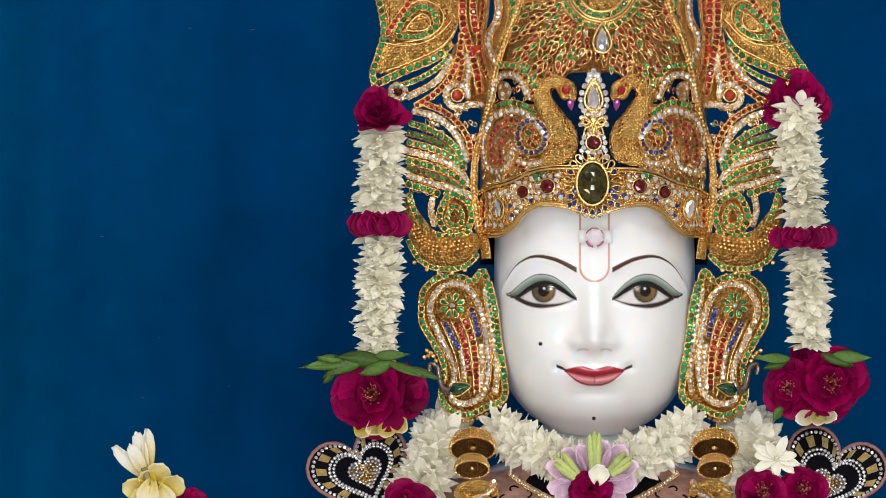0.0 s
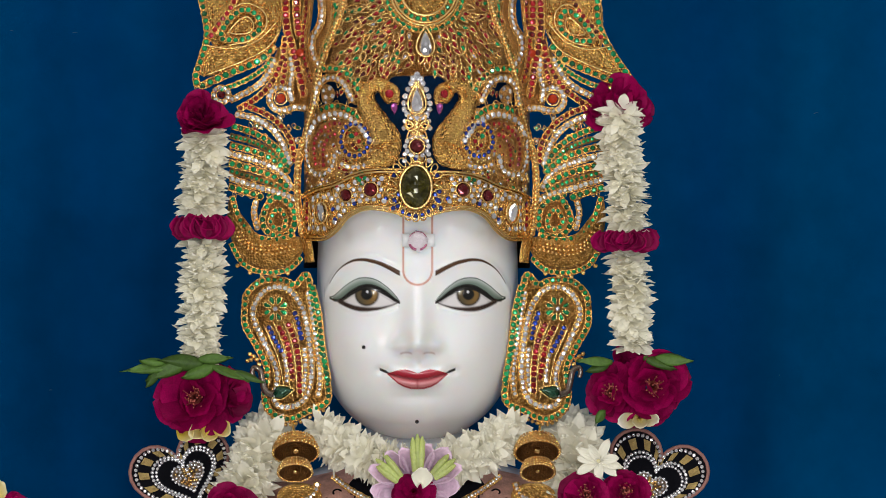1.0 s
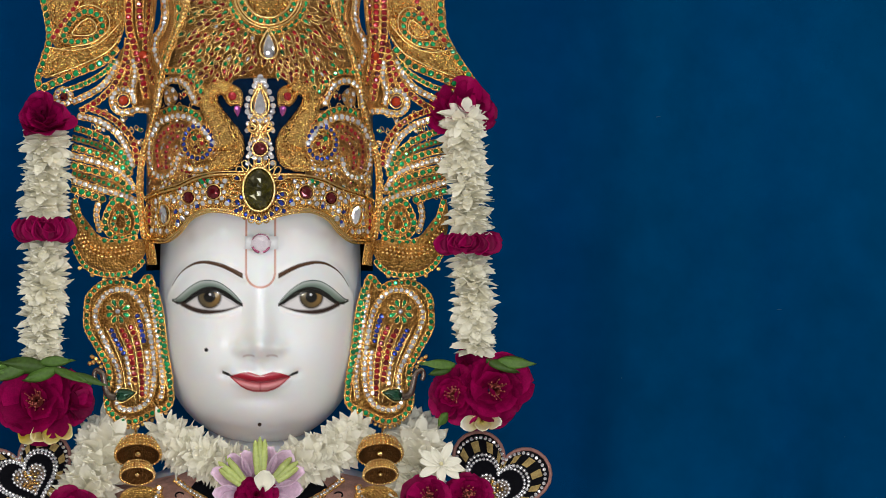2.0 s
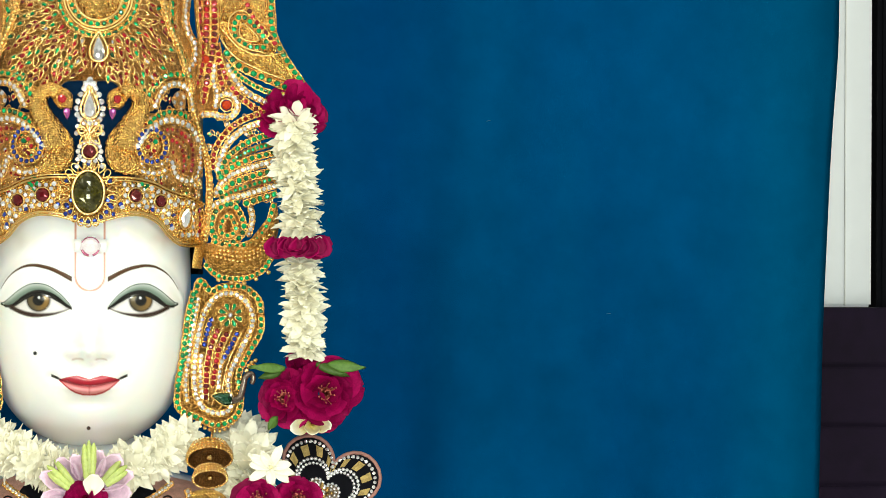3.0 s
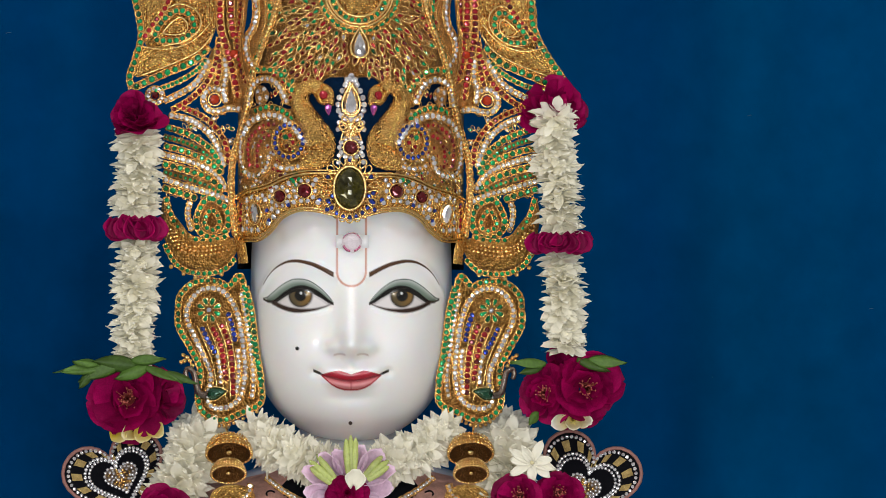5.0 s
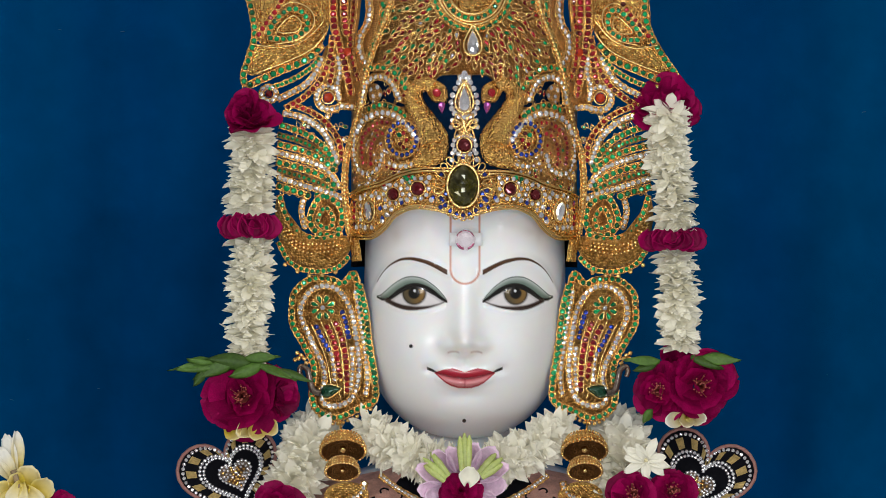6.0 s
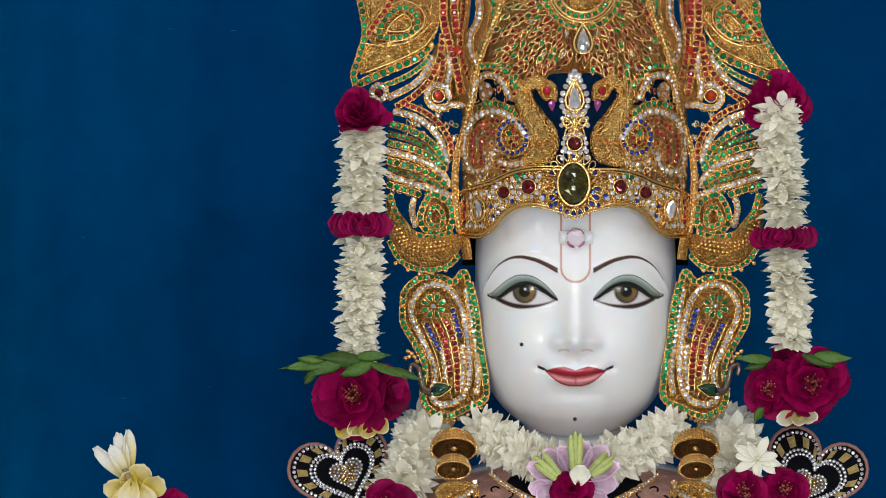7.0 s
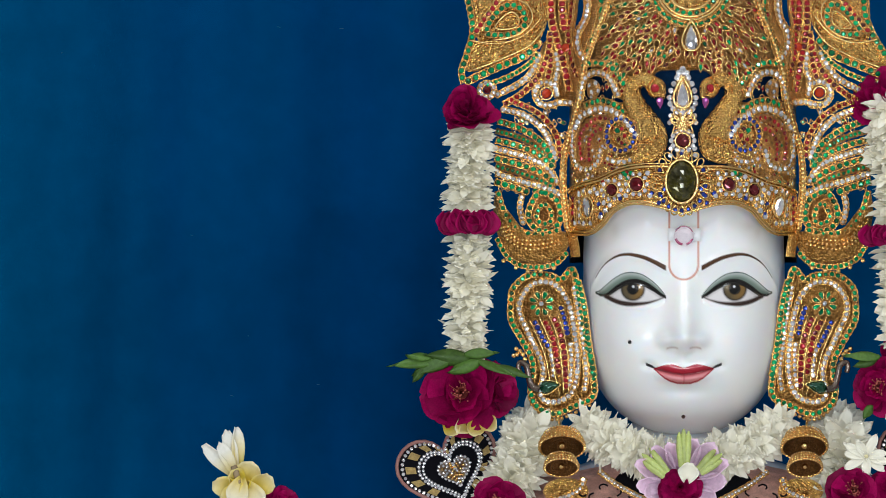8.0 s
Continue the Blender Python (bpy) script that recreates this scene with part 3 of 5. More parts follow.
def pad_geo(outline, surface, bulge=8.0, rings=7, back=3.0):
    """A plump filled plate inside a closed outline."""
    pts = smooth_line([(x, y, 0) for x, y in outline], 0.2, True)
    c = sum(pts, Vector()) / len(pts)
    n = len(pts)
    verts, faces = [], []
    for j in range(rings):
        f = j / (rings - 1)
        r = 1 - f * 0.92
        h = bulge * math.sqrt(max(0, 1 - (1 - f) ** 2)) - (back if j == 0 else 0)
        for p in pts:
            q = c + (p - c) * r
            verts.append(P(q.x, q.y, surface(q.x, q.y) - h * SCALE))
    for j in range(rings - 1):
        for k in range(n):
            faces.append((j * n + k, j * n + (k + 1) % n, (j + 1) * n + (k + 1) % n, (j + 1) * n + k))
    faces.append(tuple((rings - 1) * n + k for k in range(n)))
    return verts, faces


def part(name, geo, mat, owner, label="", smooth=True, fix=False):
    me = mesh(name, *geo, smooth=smooth)
    if fix:
        bm = bmesh.new(); bm.from_mesh(me)
        bmesh.ops.recalc_face_normals(bm, faces=bm.faces[:])
        bm.to_mesh(me); bm.free()
    ob = put(name, me, mat, owner, label)
    ob.matrix_parent_inverse = Matrix.Translation(-owner_place(owner))
    return ob


def flip(points, mirror):
    """The other side's points; there the upper plumes stand turned away and look narrower."""
    if not mirror:
        return list(points)
    out = []
    for u, v in points:
        m = 2034 - u
        if m > 1205 and v < 170:
            m = 1205 + (m - 1205) * (1 - 0.32 * min(1, (170 - v) / 160) ** 1.05)
        out.append((m, v))
    return out


def jewel_row(owner, name, points, kind, size, gap, width, surface, mirror=False, wires=True, closed=False, shape="round", aspect=1.0, lift=0.0, plate=WIRE):
    """A gold band with a row of set stones and a wire along each side."""
    line = smooth_line([(x, y, 0) for x, y in flip(points, mirror)], 0.125, closed)
    if closed:
        line.append(line[0])
    geo = [ribbon_geo(line, width * 0.42, surface, 3.2, lift)]
    seats = resample(line, gap)
    for q, d in seats:
        rim = [P(q.x + x, q.y + y, surface(q.x + x, q.y + y) - (3.0 + lift) * SCALE) for x, y in ring(0, 0, size * 1.18, 8)]
        geo.append(tube(rim, 1.15 * SCALE, 4, True))
    if wires:
        for o in (-1, 1):
            wave = []
            for i, p in enumerate(line):
                e = line[min(i + 1, len(line) - 1)] - line[max(i - 1, 0)]
                e = Vector((e.x, e.y)).normalized()
                w = o * (width / 2 + 0.8 + 0.7 * math.sin(2.4 * i + o))
                u, v = p.x - e.y * w, p.y + e.x * w
                wave.append(P(u, v, surface(u, v) - (2.6 + lift + 0.8 * math.cos(2.4 * i)) * SCALE))
            geo.append(tube(wave, 1.35 * SCALE, 4))
    band = part(name, join(geo), plate, owner)
    for q, d in seats:
        an = math.atan2(-d.y, d.x) - math.pi / 2
        stone(band, kind, q.x, q.y, size * random.uniform(0.85, 1.08), surface, 3.2 + lift, shape, an + (0 if shape == "drop" else random.random()), aspect, 0.6)
    return band


def ring(u, v, r, n=12, aspect=1.0):
    return [(u + r * math.cos(2 * math.pi * k / n), v + r * aspect * math.sin(2 * math.pi * k / n)) for k in range(n)]


def crown_surface(u, v):
    d = abs(u - 1017)
    if d < 200:
        y = -0.100 * math.sqrt(1 - (d / 216) ** 2)
    else:
        y = -0.0378 + (d - 200) * 0.00007
    if v < 130:
        y += 0.00010 * (130 - v) * (1 if v > -60 else 1.6)
    return y


def cap_edge(u):
    """Lower edge of the dense front: arched over the middle, raised again over the side arches."""
    d = abs(u - 1017)
    return 128 + 54 * min(1, max(0, (d - 42) / 55)) - 42 * min(1, max(0, (d - 112) / 22))


def crown():
    c = thing("crown", "tall gold filigree crown set with coloured stones, on the statue's head", "crown", place=P(1017, 300, 0.0))
    S = crown_surface
    # inner cap that carries the ornaments
    verts, faces = [], []
    nu, nv = 40, 30
    for j in range(nv + 1):
        half = 166 - 18 * (j / nv) - 120 * max(0, (j / nv - 0.6) / 0.4) ** 2
        for i in range(nu + 1):
            u = 1020 + half * (2 * i / nu - 1)
            low = cap_edge(u)
            v = low - j * (low + 172) / nv
            verts.append(P(u, v, S(u, v) + 0.004 + 0.0008 * noise.noise(Vector((u / 12, v / 12, 0)))))
    for j in range(nv):
        for i in range(nu):
            faces.append((j * (nu + 1) + i, (j + 1) * (nu + 1) + i, (j + 1) * (nu + 1) + i + 1, j * (nu + 1) + i + 1))
    cap = part("cap", (verts, faces), GOLD_DARK, c, "dense red-gold filigree front", fix=True)
    m = cap.modifiers.new("thick", "SOLIDIFY"); m.thickness = 0.003
    # hoop that goes round the back of the head
    hoop = [Vector((P(1017, 330).x + 0.080 * math.cos(t), 0.01 + 0.098 * math.sin(t), P(0, 340).z)) for t in np.linspace(-0.6, math.pi + 0.6, 40)]
    part("hoop", tube(hoop, 0.004, 8), GOLD, c)

    # black band added between hoop and head, for the shadowed gap beside the temples
    arc = [(math.cos(t), math.sin(t)) for t in np.linspace(-0.2, math.pi + 0.2, 48)]
    verts = [Vector((P(1018, 0).x + (0.0775 + w) * a, 0.012 + (0.094 + w) * b, P(0, v).z)) for v in (352, 470) for w in (0.0, 0.003) for a, b in arc]
    k = len(arc)
    faces = [q for i in range(k - 1) for q in ((i, i + 1, 2 * k + i + 1, 2 * k + i), (k + i, k + i + 1, 3 * k + i + 1, 3 * k + i), (i, i + 1, k + i + 1, k + i), (2 * k + i, 2 * k + i + 1, 3 * k + i + 1, 3 * k + i))]
    faces += [(0, k, 3 * k, 2 * k), (k - 1, 2 * k - 1, 4 * k - 1, 3 * k - 1)]
    part("dark_band", (verts, faces), BLACK, c, "added black band for the dark gap beside the temples", fix=True)

    for mir in (False, True):
        row = lambda name, pts, kind, size, gap, width, **kw: jewel_row(c, name, pts, kind, size, gap, width, S, mir, **kw)
        fl = lambda pts: flip(pts, mir)
        at = lambda u: 2034 - u if mir else u
        gem = lambda owner, kind, u, v, r, **kw: stone(owner, kind, flip([(u, v)], mir)[0][0], v, r, S, **kw)
        pad = lambda name, pts, bulge, mat=GOLD_GRAIN, label="": part(name, pad_geo(fl(pts), S, bulge), mat, c, label, fix=True)
        # side plumes, from the top down
        pad("peacock_body", [(640, 78), (690, 84), (735, 68), (768, 36), (778, 8), (776, 50), (752, 92), (705, 116), (640, 132), (630, 106)], 9)
        pad("peacock_tail", [(646, -60), (770, -60), (778, 10), (748, 62), (690, 78), (650, 66)], 5)
        for line in ([(640, 76), (690, 82), (735, 68), (768, 36)], [(648, 128), (700, 108), (748, 84), (773, 54)], [(662, 60), (680, 22), (712, 2), (745, 16), (750, 44), (722, 68), (684, 76)]):
            part("feather_line", wire_geo(smooth_line([(x, y, 0) for x, y in fl(line)], 0.1), 1.9, S, 8), GOLD, c)
        pad("backing", [(770, 84), (788, 76), (808, 122), (828, 188), (802, 188), (772, 152), (757, 134)], 0, GOLD_DARK)
        row("plume", [(796, 176), (792, 150), (797, 124), (792, 96)], "clear", 4.4, 9, 9, lift=2)
        row("plume", [(778, 146), (783, 122), (784, 92)], "red", 4.2, 10, 9, lift=2)
        row("eye_ring", [(670, 62), (684, 32), (711, 13), (734, 24), (738, 48), (716, 64), (692, 67)], "green", 4.6, 11.5, 8, closed=True, lift=5)
        part("eye_rim", wire_geo(smooth_line([(x, y, 0) for x, y in fl([(686, 54), (698, 36), (714, 26), (726, 34), (727, 48), (712, 56)])], 0.2, True), 1.8, S, 8, 0, True), GOLD, c)
        pad("eye_boss", [(682, 56), (696, 34), (714, 24), (728, 33), (728, 49), (712, 57)], 9)
        row("edge_trim", [(634, -60), (634, -15), (641, 20), (646, 60), (636, 100), (626, 130), (630, 152)], "green", 5.0, 12.5, 9, lift=2)
        row("edge_trim", [(650, 64), (664, 42), (690, 6), (702, -30)], "red", 4.6, 12, 8, lift=6)
        row("plume", [(631, 151), (685, 126), (738, 103), (766, 76)], "green", 5.6, 15, 11, lift=2)
        row("plume", [(668, 156), (712, 139), (745, 118), (762, 98)], "green", 3.6, 8, 7)
        row("plume", [(686, 174), (732, 150), (754, 126), (766, 98)], "clear", 4.8, 9.5, 9)
        row("plume", [(700, 190), (730, 172), (754, 150), (768, 128), (779, 98), (784, 60)], "red", 4.4, 11, 9, lift=2)
        row("rosette", ring(671, 164, 13, 10), "clear", 4.2, 9, 7, closed=True)
        gem(c, "red", 671, 164, 6.5, lift=4)
        row("rosette", [(823, 187), (800, 186), (786, 190), (768, 190), (757, 177), (758, 160), (770, 150), (788, 154), (795, 168)], "clear", 4.6, 9, 9)
        gem(c, "orange", 776, 170, 8.5, lift=5)
        part("bezel", wire_geo(smooth_line([(x, y, 0) for x, y in ring(at(776), 170, 11)], 0.25, True), 1.8, S, 4, 0, True), GOLD, c)
        row("plume", [(696, 198), (732, 206), (760, 224), (780, 250), (792, 285)], "clear", 4.8, 9, 9)
        row("plume", [(716, 184), (748, 197), (775, 217), (795, 248), (800, 280)], "red", 4.2, 11, 8, lift=2)
        row("plume", [(690, 219), (720, 228), (750, 243), (774, 264), (788, 290)], "green", 4.6, 11, 9)
        row("plume", [(686, 236), (722, 246), (752, 260), (774, 280), (790, 300)], "green", 3.4, 8, 7, plate=GOLD_DARK)
        row("plume", [(686, 252), (730, 264), (765, 280), (790, 303)], "green", 4.6, 13, 9, lift=2)
        row("plume", [(682, 267), (735, 281), (775, 299), (797, 332)], "clear", 4.8, 9, 10)
        row("plume", [(684, 284), (730, 296), (765, 309), (788, 326)], "green", 4.8, 13, 11, lift=2)
        row("plume", [(686, 298), (730, 311), (762, 322), (788, 336)], "green", 3.6, 9, 7, plate=GOLD_DARK)
        row("plume", [(686, 311), (743, 329), (775, 337), (799, 348)], "clear", 4.6, 9.5, 9)
        row("plume", [(684, 326), (718, 336), (744, 345)], "green", 5.2, 13, 10)
        row("paisley", [(768, 345), (795, 360), (801, 390), (786, 412), (760, 411), (744, 390), (752, 360)], "green", 4.6, 12, 9, closed=True)
        row("paisley", [(770, 365), (784, 380), (782, 398), (768, 400), (758, 388)], "green", 3.6, 11, 7, closed=True, lift=3)
        pad("paisley_fill", [(768, 350), (792, 362), (797, 390), (784, 408), (762, 407), (749, 390), (755, 362)], 2, GOLD_DARK)
        row("plume", [(733, 350), (729, 372), (735, 400)], "clear", 4.2, 9, 8)
        pad("crescent", [(686, 348), (694, 380), (712, 408), (740, 420), (775, 424), (806, 414), (818, 428), (808, 452), (785, 468), (745, 472), (712, 459), (692, 428), (682, 385)], 11, BRONZE)
        row("crescent_trim", [(690, 342), (703, 382), (728, 411), (765, 420), (802, 410)], "green", 4.0, 13, 7, lift=5)
        row("crescent_trim", [(688, 425), (710, 462), (745, 477), (788, 473), (812, 452)], "green", 3.8, 10, 7)
        for u, v in ((700, 464), (722, 476), (743, 483), (766, 482), (789, 477)):
            gem(c, "gold", u, v + 2, 4.4)
        for k in range(3):
            line = [(690 + 8 * k, 390 + 6 * k), (708 + 6 * k, 428 - 2 * k), (748, 446 - 8 * k), (800 - 4 * k, 436 - 5 * k)]
            L = smooth_line([(x, y, 0) for x, y in fl(line)], 0.125)
            for q, _ in resample(L, 7.5):
                stone(c, "gold", q.x, q.y, 3.2, S, 11)
        part("tab", ribbon_geo(smooth_line([(x, y, 0) for x, y in fl([(817, 405), (824, 435), (827, 460)])], 0.2), 9, S, 5), GOLD_GRAIN, c, fix=True)
        row("bead_column", [(814, 412), (806, 340), (808, 280), (821, 230), (834, 180), (842, 130), (861, 70), (884, 10), (897, -70)], "gold", 4.6, 7.5, 9, lift=3)
        row("plume", [(786, -60), (785, 30), (795, 75), (806, 115), (818, 168)], "red", 5.4, 11, 12, lift=2)
        row("plume", [(804, -60), (804, 20), (809, 62)], "red", 5.4, 11, 12, lift=2)
        row("plume", [(822, -60), (821, 20), (815, 62), (820, 110), (830, 140)], "red", 4.6, 11, 10, lift=1)
        gem(c, "orange", 810, 89, 8, lift=6)
        row("plume", [(840, -60), (849, 8), (845, 40), (832, 64), (833, 92), (842, 108)], "clear", 5.4, 10, 11, lift=3)
        row("plume", [(866, -60), (873, 18), (868, 50), (854, 84), (846, 104)], "green", 6, 15, 12, shape="drop", aspect=1.2, lift=1)
        pad("backing", [(768, -60), (832, -60), (832, 20), (826, 70), (838, 120), (828, 178), (806, 130), (786, 80)], 0, GOLD_DARK)
        pad("backing", [(836, -60), (896, -60), (884, 10), (866, 66), (848, 118), (832, 100), (838, 50), (850, 10)], 0, GOLD_DARK)
        R = random.Random(12)
        for k in range(150):
            u, v = R.uniform(690, 808), R.uniform(150, 345)
            if v < 230 - (u - 690) * 0.5 and u < 735 or (u > 800 and v < 200) or (735 < u < 760 and 160 < v < 190):
                continue
            gem(c, "gold", u, v, R.uniform(4, 5.5), shape="loop", angle=R.uniform(0, 6), lift=0)
            if k % 3 == 0:
                gem(c, R.choice(("green", "green", "clear", "red")), u, v, 3.4, lift=0.5)
        for k in range(60):
            u, v = R.uniform(826, 905), R.uniform(110, 320)
            gem(c, "gold", u, v, R.uniform(4, 6), shape="loop", angle=R.uniform(0, 6), lift=-1)
            if k % 2 == 0:
                gem(c, R.choice(("red", "red", "clear", "green")), u, v, 3.4, lift=0)
        # front arches
        row("arch", [(836, 182), (842, 148), (861, 133), (886, 142), (904, 176)], "clear", 4.8, 9, 10, lift=2)
        row("arch", [(836, 122), (862, 116), (890, 124), (914, 155)], "green", 4.6, 11, 10)
        row("arch", [(843, 192), (870, 183), (896, 190), (914, 206)], "green", 4.6, 10, 9)
        pad("arch_fill", [(848, 150), (862, 146), (872, 160), (866, 176), (850, 176)], 3, GOLD_DARK)
        for u, v in ((852, 156), (863, 152), (856, 168), (868, 166)):
            gem(c, "clear", u, v, 4.6, lift=5)
        row("arch", [(826, 235), (840, 209), (877, 197), (911, 214), (935, 246)], "clear", 5.8, 10, 11, lift=3)
        row("arch", [(838, 290), (836, 245), (862, 216), (890, 216)], "red", 4.2, 9, 10, lift=1, plate=GOLD_DARK)
        row("arch", [(852, 292), (852, 255), (868, 234), (882, 240)], "red", 4.0, 9, 9, plate=GOLD_DARK)
        row("arch", [(824, 232), (822, 272), (832, 300), (850, 304), (866, 292), (872, 268)], "clear", 4.8, 9, 10)
        row("paisley", ring(907, 243, 25, 12, 1.15), "blue", 4.2, 9.5, 9, closed=True, lift=4)
        pad("paisley_boss", ring(907, 243, 18, 10, 1.2), 7)
        gem(c, "green", 901, 236, 4.6, lift=9)
        for u, v in ((909, 233), (914, 245), (903, 252), (909, 258)):
            gem(c, "red", u, v, 3.8, lift=9)
        row("arch", [(880, 285), (905, 292), (930, 285), (944, 268)], "clear", 4.2, 10, 8)
        pad("arch_fill", [(832, 250), (870, 240), (884, 270), (882, 300), (850, 312), (825, 306)], 1, GOLD_DARK)
        # the two facing birds beside the centre
        pad("swan", [(922, 291), (936, 256), (944, 230), (958, 214), (972, 211), (984, 226), (990, 244), (988, 268), (976, 287), (950, 295)], 13)
        neck = smooth_line([(x, y, 0) for x, y in fl([(962, 250), (953, 220), (936, 193), (929, 172), (934, 153), (949, 145), (962, 152)])], 0.15)
        part("swan_neck", tube([P(q.x, q.y, S(q.x, q.y) - 3 * SCALE) for q in neck], 14 * SCALE, 10, taper=lambda t: 1.65 - 0.95 * min(1, 1.5 * t) + 0.25 * t), GOLD_GRAIN, c)
        pad("swan_head", [(950, 158), (956, 145), (970, 141), (984, 150), (988, 168), (984, 182), (976, 178), (962, 178)], 12)
        pad("swan_tail", [(912, 186), (908, 160), (916, 140), (930, 146), (926, 176), (934, 206), (924, 204)], 7)
        gem(c, "red", 968, 161, 7.5, lift=13)
        gem(c, "violet", 977, 188, 10.5, lift=8, shape="drop", angle=math.pi)
        for u, v in ((994, 210), (992, 222), (994, 268), (993, 280)):
            gem(c, "clear", u + 2, v, 4.6, lift=6, tilt=0.3)
        # brow band
        verts = []
        cols, rows_n = 40, 8
        for i in range(cols + 1):
            u = 815 + (1017 - 815) * i / cols
            hi = np.interp(u, (815, 836, 870, 905, 945, 985, 1017), (348, 336, 326, 310, 302, 300, 302))
            lo = np.interp(u, (815, 850, 872, 892, 922, 955, 990, 1017), (411, 413, 398, 374, 361, 361, 369, 377))
            for j in range(rows_n + 1):
                v = hi + (lo - hi) * j / rows_n
                h = 4 * math.sin(math.pi * j / rows_n)
                verts.append(P(at(u), v, S(at(u), v) - h * SCALE))
        faces = [(i * (rows_n + 1) + j, (i + 1) * (rows_n + 1) + j, (i + 1) * (rows_n + 1) + j + 1, i * (rows_n + 1) + j + 1) for i in range(cols) for j in range(rows_n)]
        plate = part("brow_band", (verts, faces), GOLD_GRAIN, c, fix=True)
        mod = plate.modifiers.new("thick", "SOLIDIFY"); mod.thickness, mod.offset = 0.002, -1
        low = smooth_line([(x, y, 0) for x, y in fl([(1017, 378), (990, 370), (955, 362), (922, 362), (893, 376), (873, 400), (850, 415), (818, 413)])], 0.1)
        high = smooth_line([(x, y, 0) for x, y in fl([(1000, 300), (945, 300), (905, 308), (870, 324), (836, 334), (814, 346)])], 0.1)
        part("rope_edge", join([wire_geo(low, 2.6, S, 3, 0, sides=6), wire_geo(low, 2.2, S, 5, 5.0 if mir else -5.0, sides=6), wire_geo(high, 2.4, S, 4, sides=6), wire_geo(high, 1.8, S, 4, 5.0)]), GOLD, c)
        for u, v, r in ((935, 331, 11.5), (891, 341, 10)):
            gem(c, "deep", u, v, r, lift=7, tilt=0.35)
            part("bezel", wire_geo(smooth_line([(x, y, 0) for x, y in ring(at(u), v, r + 1.5)], 0.25, True), 1.8, S, 6, 0, True), GOLD, c)
            for k in range(10):
                an = 2 * math.pi * k / 10
                gem(c, "clear", u + (r + 7) * math.cos(an), v + (r + 7) * math.sin(an), 4.0, lift=5, tilt=0.3)
        for u, v in ((978, 352), (962, 347), (906, 356), (868, 366), (985, 340), (872, 384), (975, 364)):
            gem(c, "blue", u, v, 4.2, lift=5, tilt=0.2)
        for u, v in ((915, 314), (925, 311), (920, 320)):
            gem(c, "green", u, v, 4.0, lift=5)
        R = random.Random(77)
        used = [(935, 331, 24), (891, 341, 22), (847, 372, 25), (1015, 327, 56), (824, 380, 12)]
        for k in range(1500):
            u = R.uniform(822, 985)
            hi = np.interp(u, (815, 836, 870, 905, 945, 985, 1017), (348, 336, 326, 310, 302, 300, 302)) + 8
            lo = np.interp(u, (815, 850, 872, 892, 922, 955, 990, 1017), (411, 413, 398, 374, 361, 361, 369, 377)) - 10
            v = R.uniform(hi, lo)
            if all(math.hypot(u - a, v - b) > q + 3.4 for a, b, q in used):
                used.append((u, v, 4.8))
                gem(plate, R.choices(("clear", "blue", "green"), (0.88, 0.08, 0.04))[0], u, v, R.uniform(4.2, 5.2), lift=5, tilt=0.4)
        gem(c, "clear", 847, 372, 10, lift=7, aspect=1.75)
        part("bezel", wire_geo(smooth_line([(x, y, 0) for x, y in ring(at(847), 372, 11.5, 12, 1.65)], 0.25, True), 1.8, S, 6, 0, True), GOLD, c)
        for k in range(16):
            an = 2 * math.pi * k / 16
            gem(c, "gold", 847 + 19 * math.cos(an), 372 + 28 * math.sin(an), 5.2, shape="loop", angle=(math.atan2(-28 * math.sin(an), (19 if not mir else -19) * math.cos(an)) - math.pi / 2) + math.pi, lift=6)
        row("band_end", [(824, 352), (822, 380), (824, 404)], "red", 4.6, 12, 12, lift=4)
        for v in (350, 362, 374, 386, 398):
            gem(c, "clear", 834, v, 4.2, lift=5, tilt=0.3)

    # seen through the openings: dark sheets added as gap shade in the middle, dull filigree plates at the sides
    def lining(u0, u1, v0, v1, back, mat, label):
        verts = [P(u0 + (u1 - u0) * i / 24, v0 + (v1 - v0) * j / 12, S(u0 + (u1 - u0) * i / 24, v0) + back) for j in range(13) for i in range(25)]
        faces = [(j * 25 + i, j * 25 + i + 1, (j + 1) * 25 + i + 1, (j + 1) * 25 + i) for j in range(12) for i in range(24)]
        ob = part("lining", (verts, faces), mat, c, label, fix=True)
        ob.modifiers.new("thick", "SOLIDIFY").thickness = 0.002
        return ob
    lining(930, 1104, 118, 318, 0.0075, NAVY, "added dark sheet for the shaded gaps of the crown")
    R = random.Random(41)
    for m in (-1, 1):
        a, b = sorted((1017 + m * 200, 1017 + m * 82))
        back = lining(a, b, 186, 345, 0.0035, GOLD_DARK, "dull filigree plate")
        a, b = sorted((1017 + m * 190, 1017 + m * 84))
        # added dark sheet again, as shade behind the upper side arches
        lining(a, b, 118, 190, 0.0075, NAVY, "added dark sheet for the shaded gaps of the crown")
        for k in range(280):
            u, v = 1017 + m * R.uniform(78, 196), R.uniform(192, 336)
            stone(back, "gold", u, v, R.uniform(4, 5.5), S, R.uniform(-4, 0), "loop", R.uniform(0, 6), 1.2, 0.5)
            if k % 2:
                stone(back, R.choice(("clear", "clear", "clear", "red", "red", "green")), u, v, R.uniform(3.0, 3.8), S, R.uniform(-2, 1), tilt=0.6)
    # middle column
    mid = lambda kind, u, v, r, **kw: stone(c, kind, u, v, r, S, **kw)
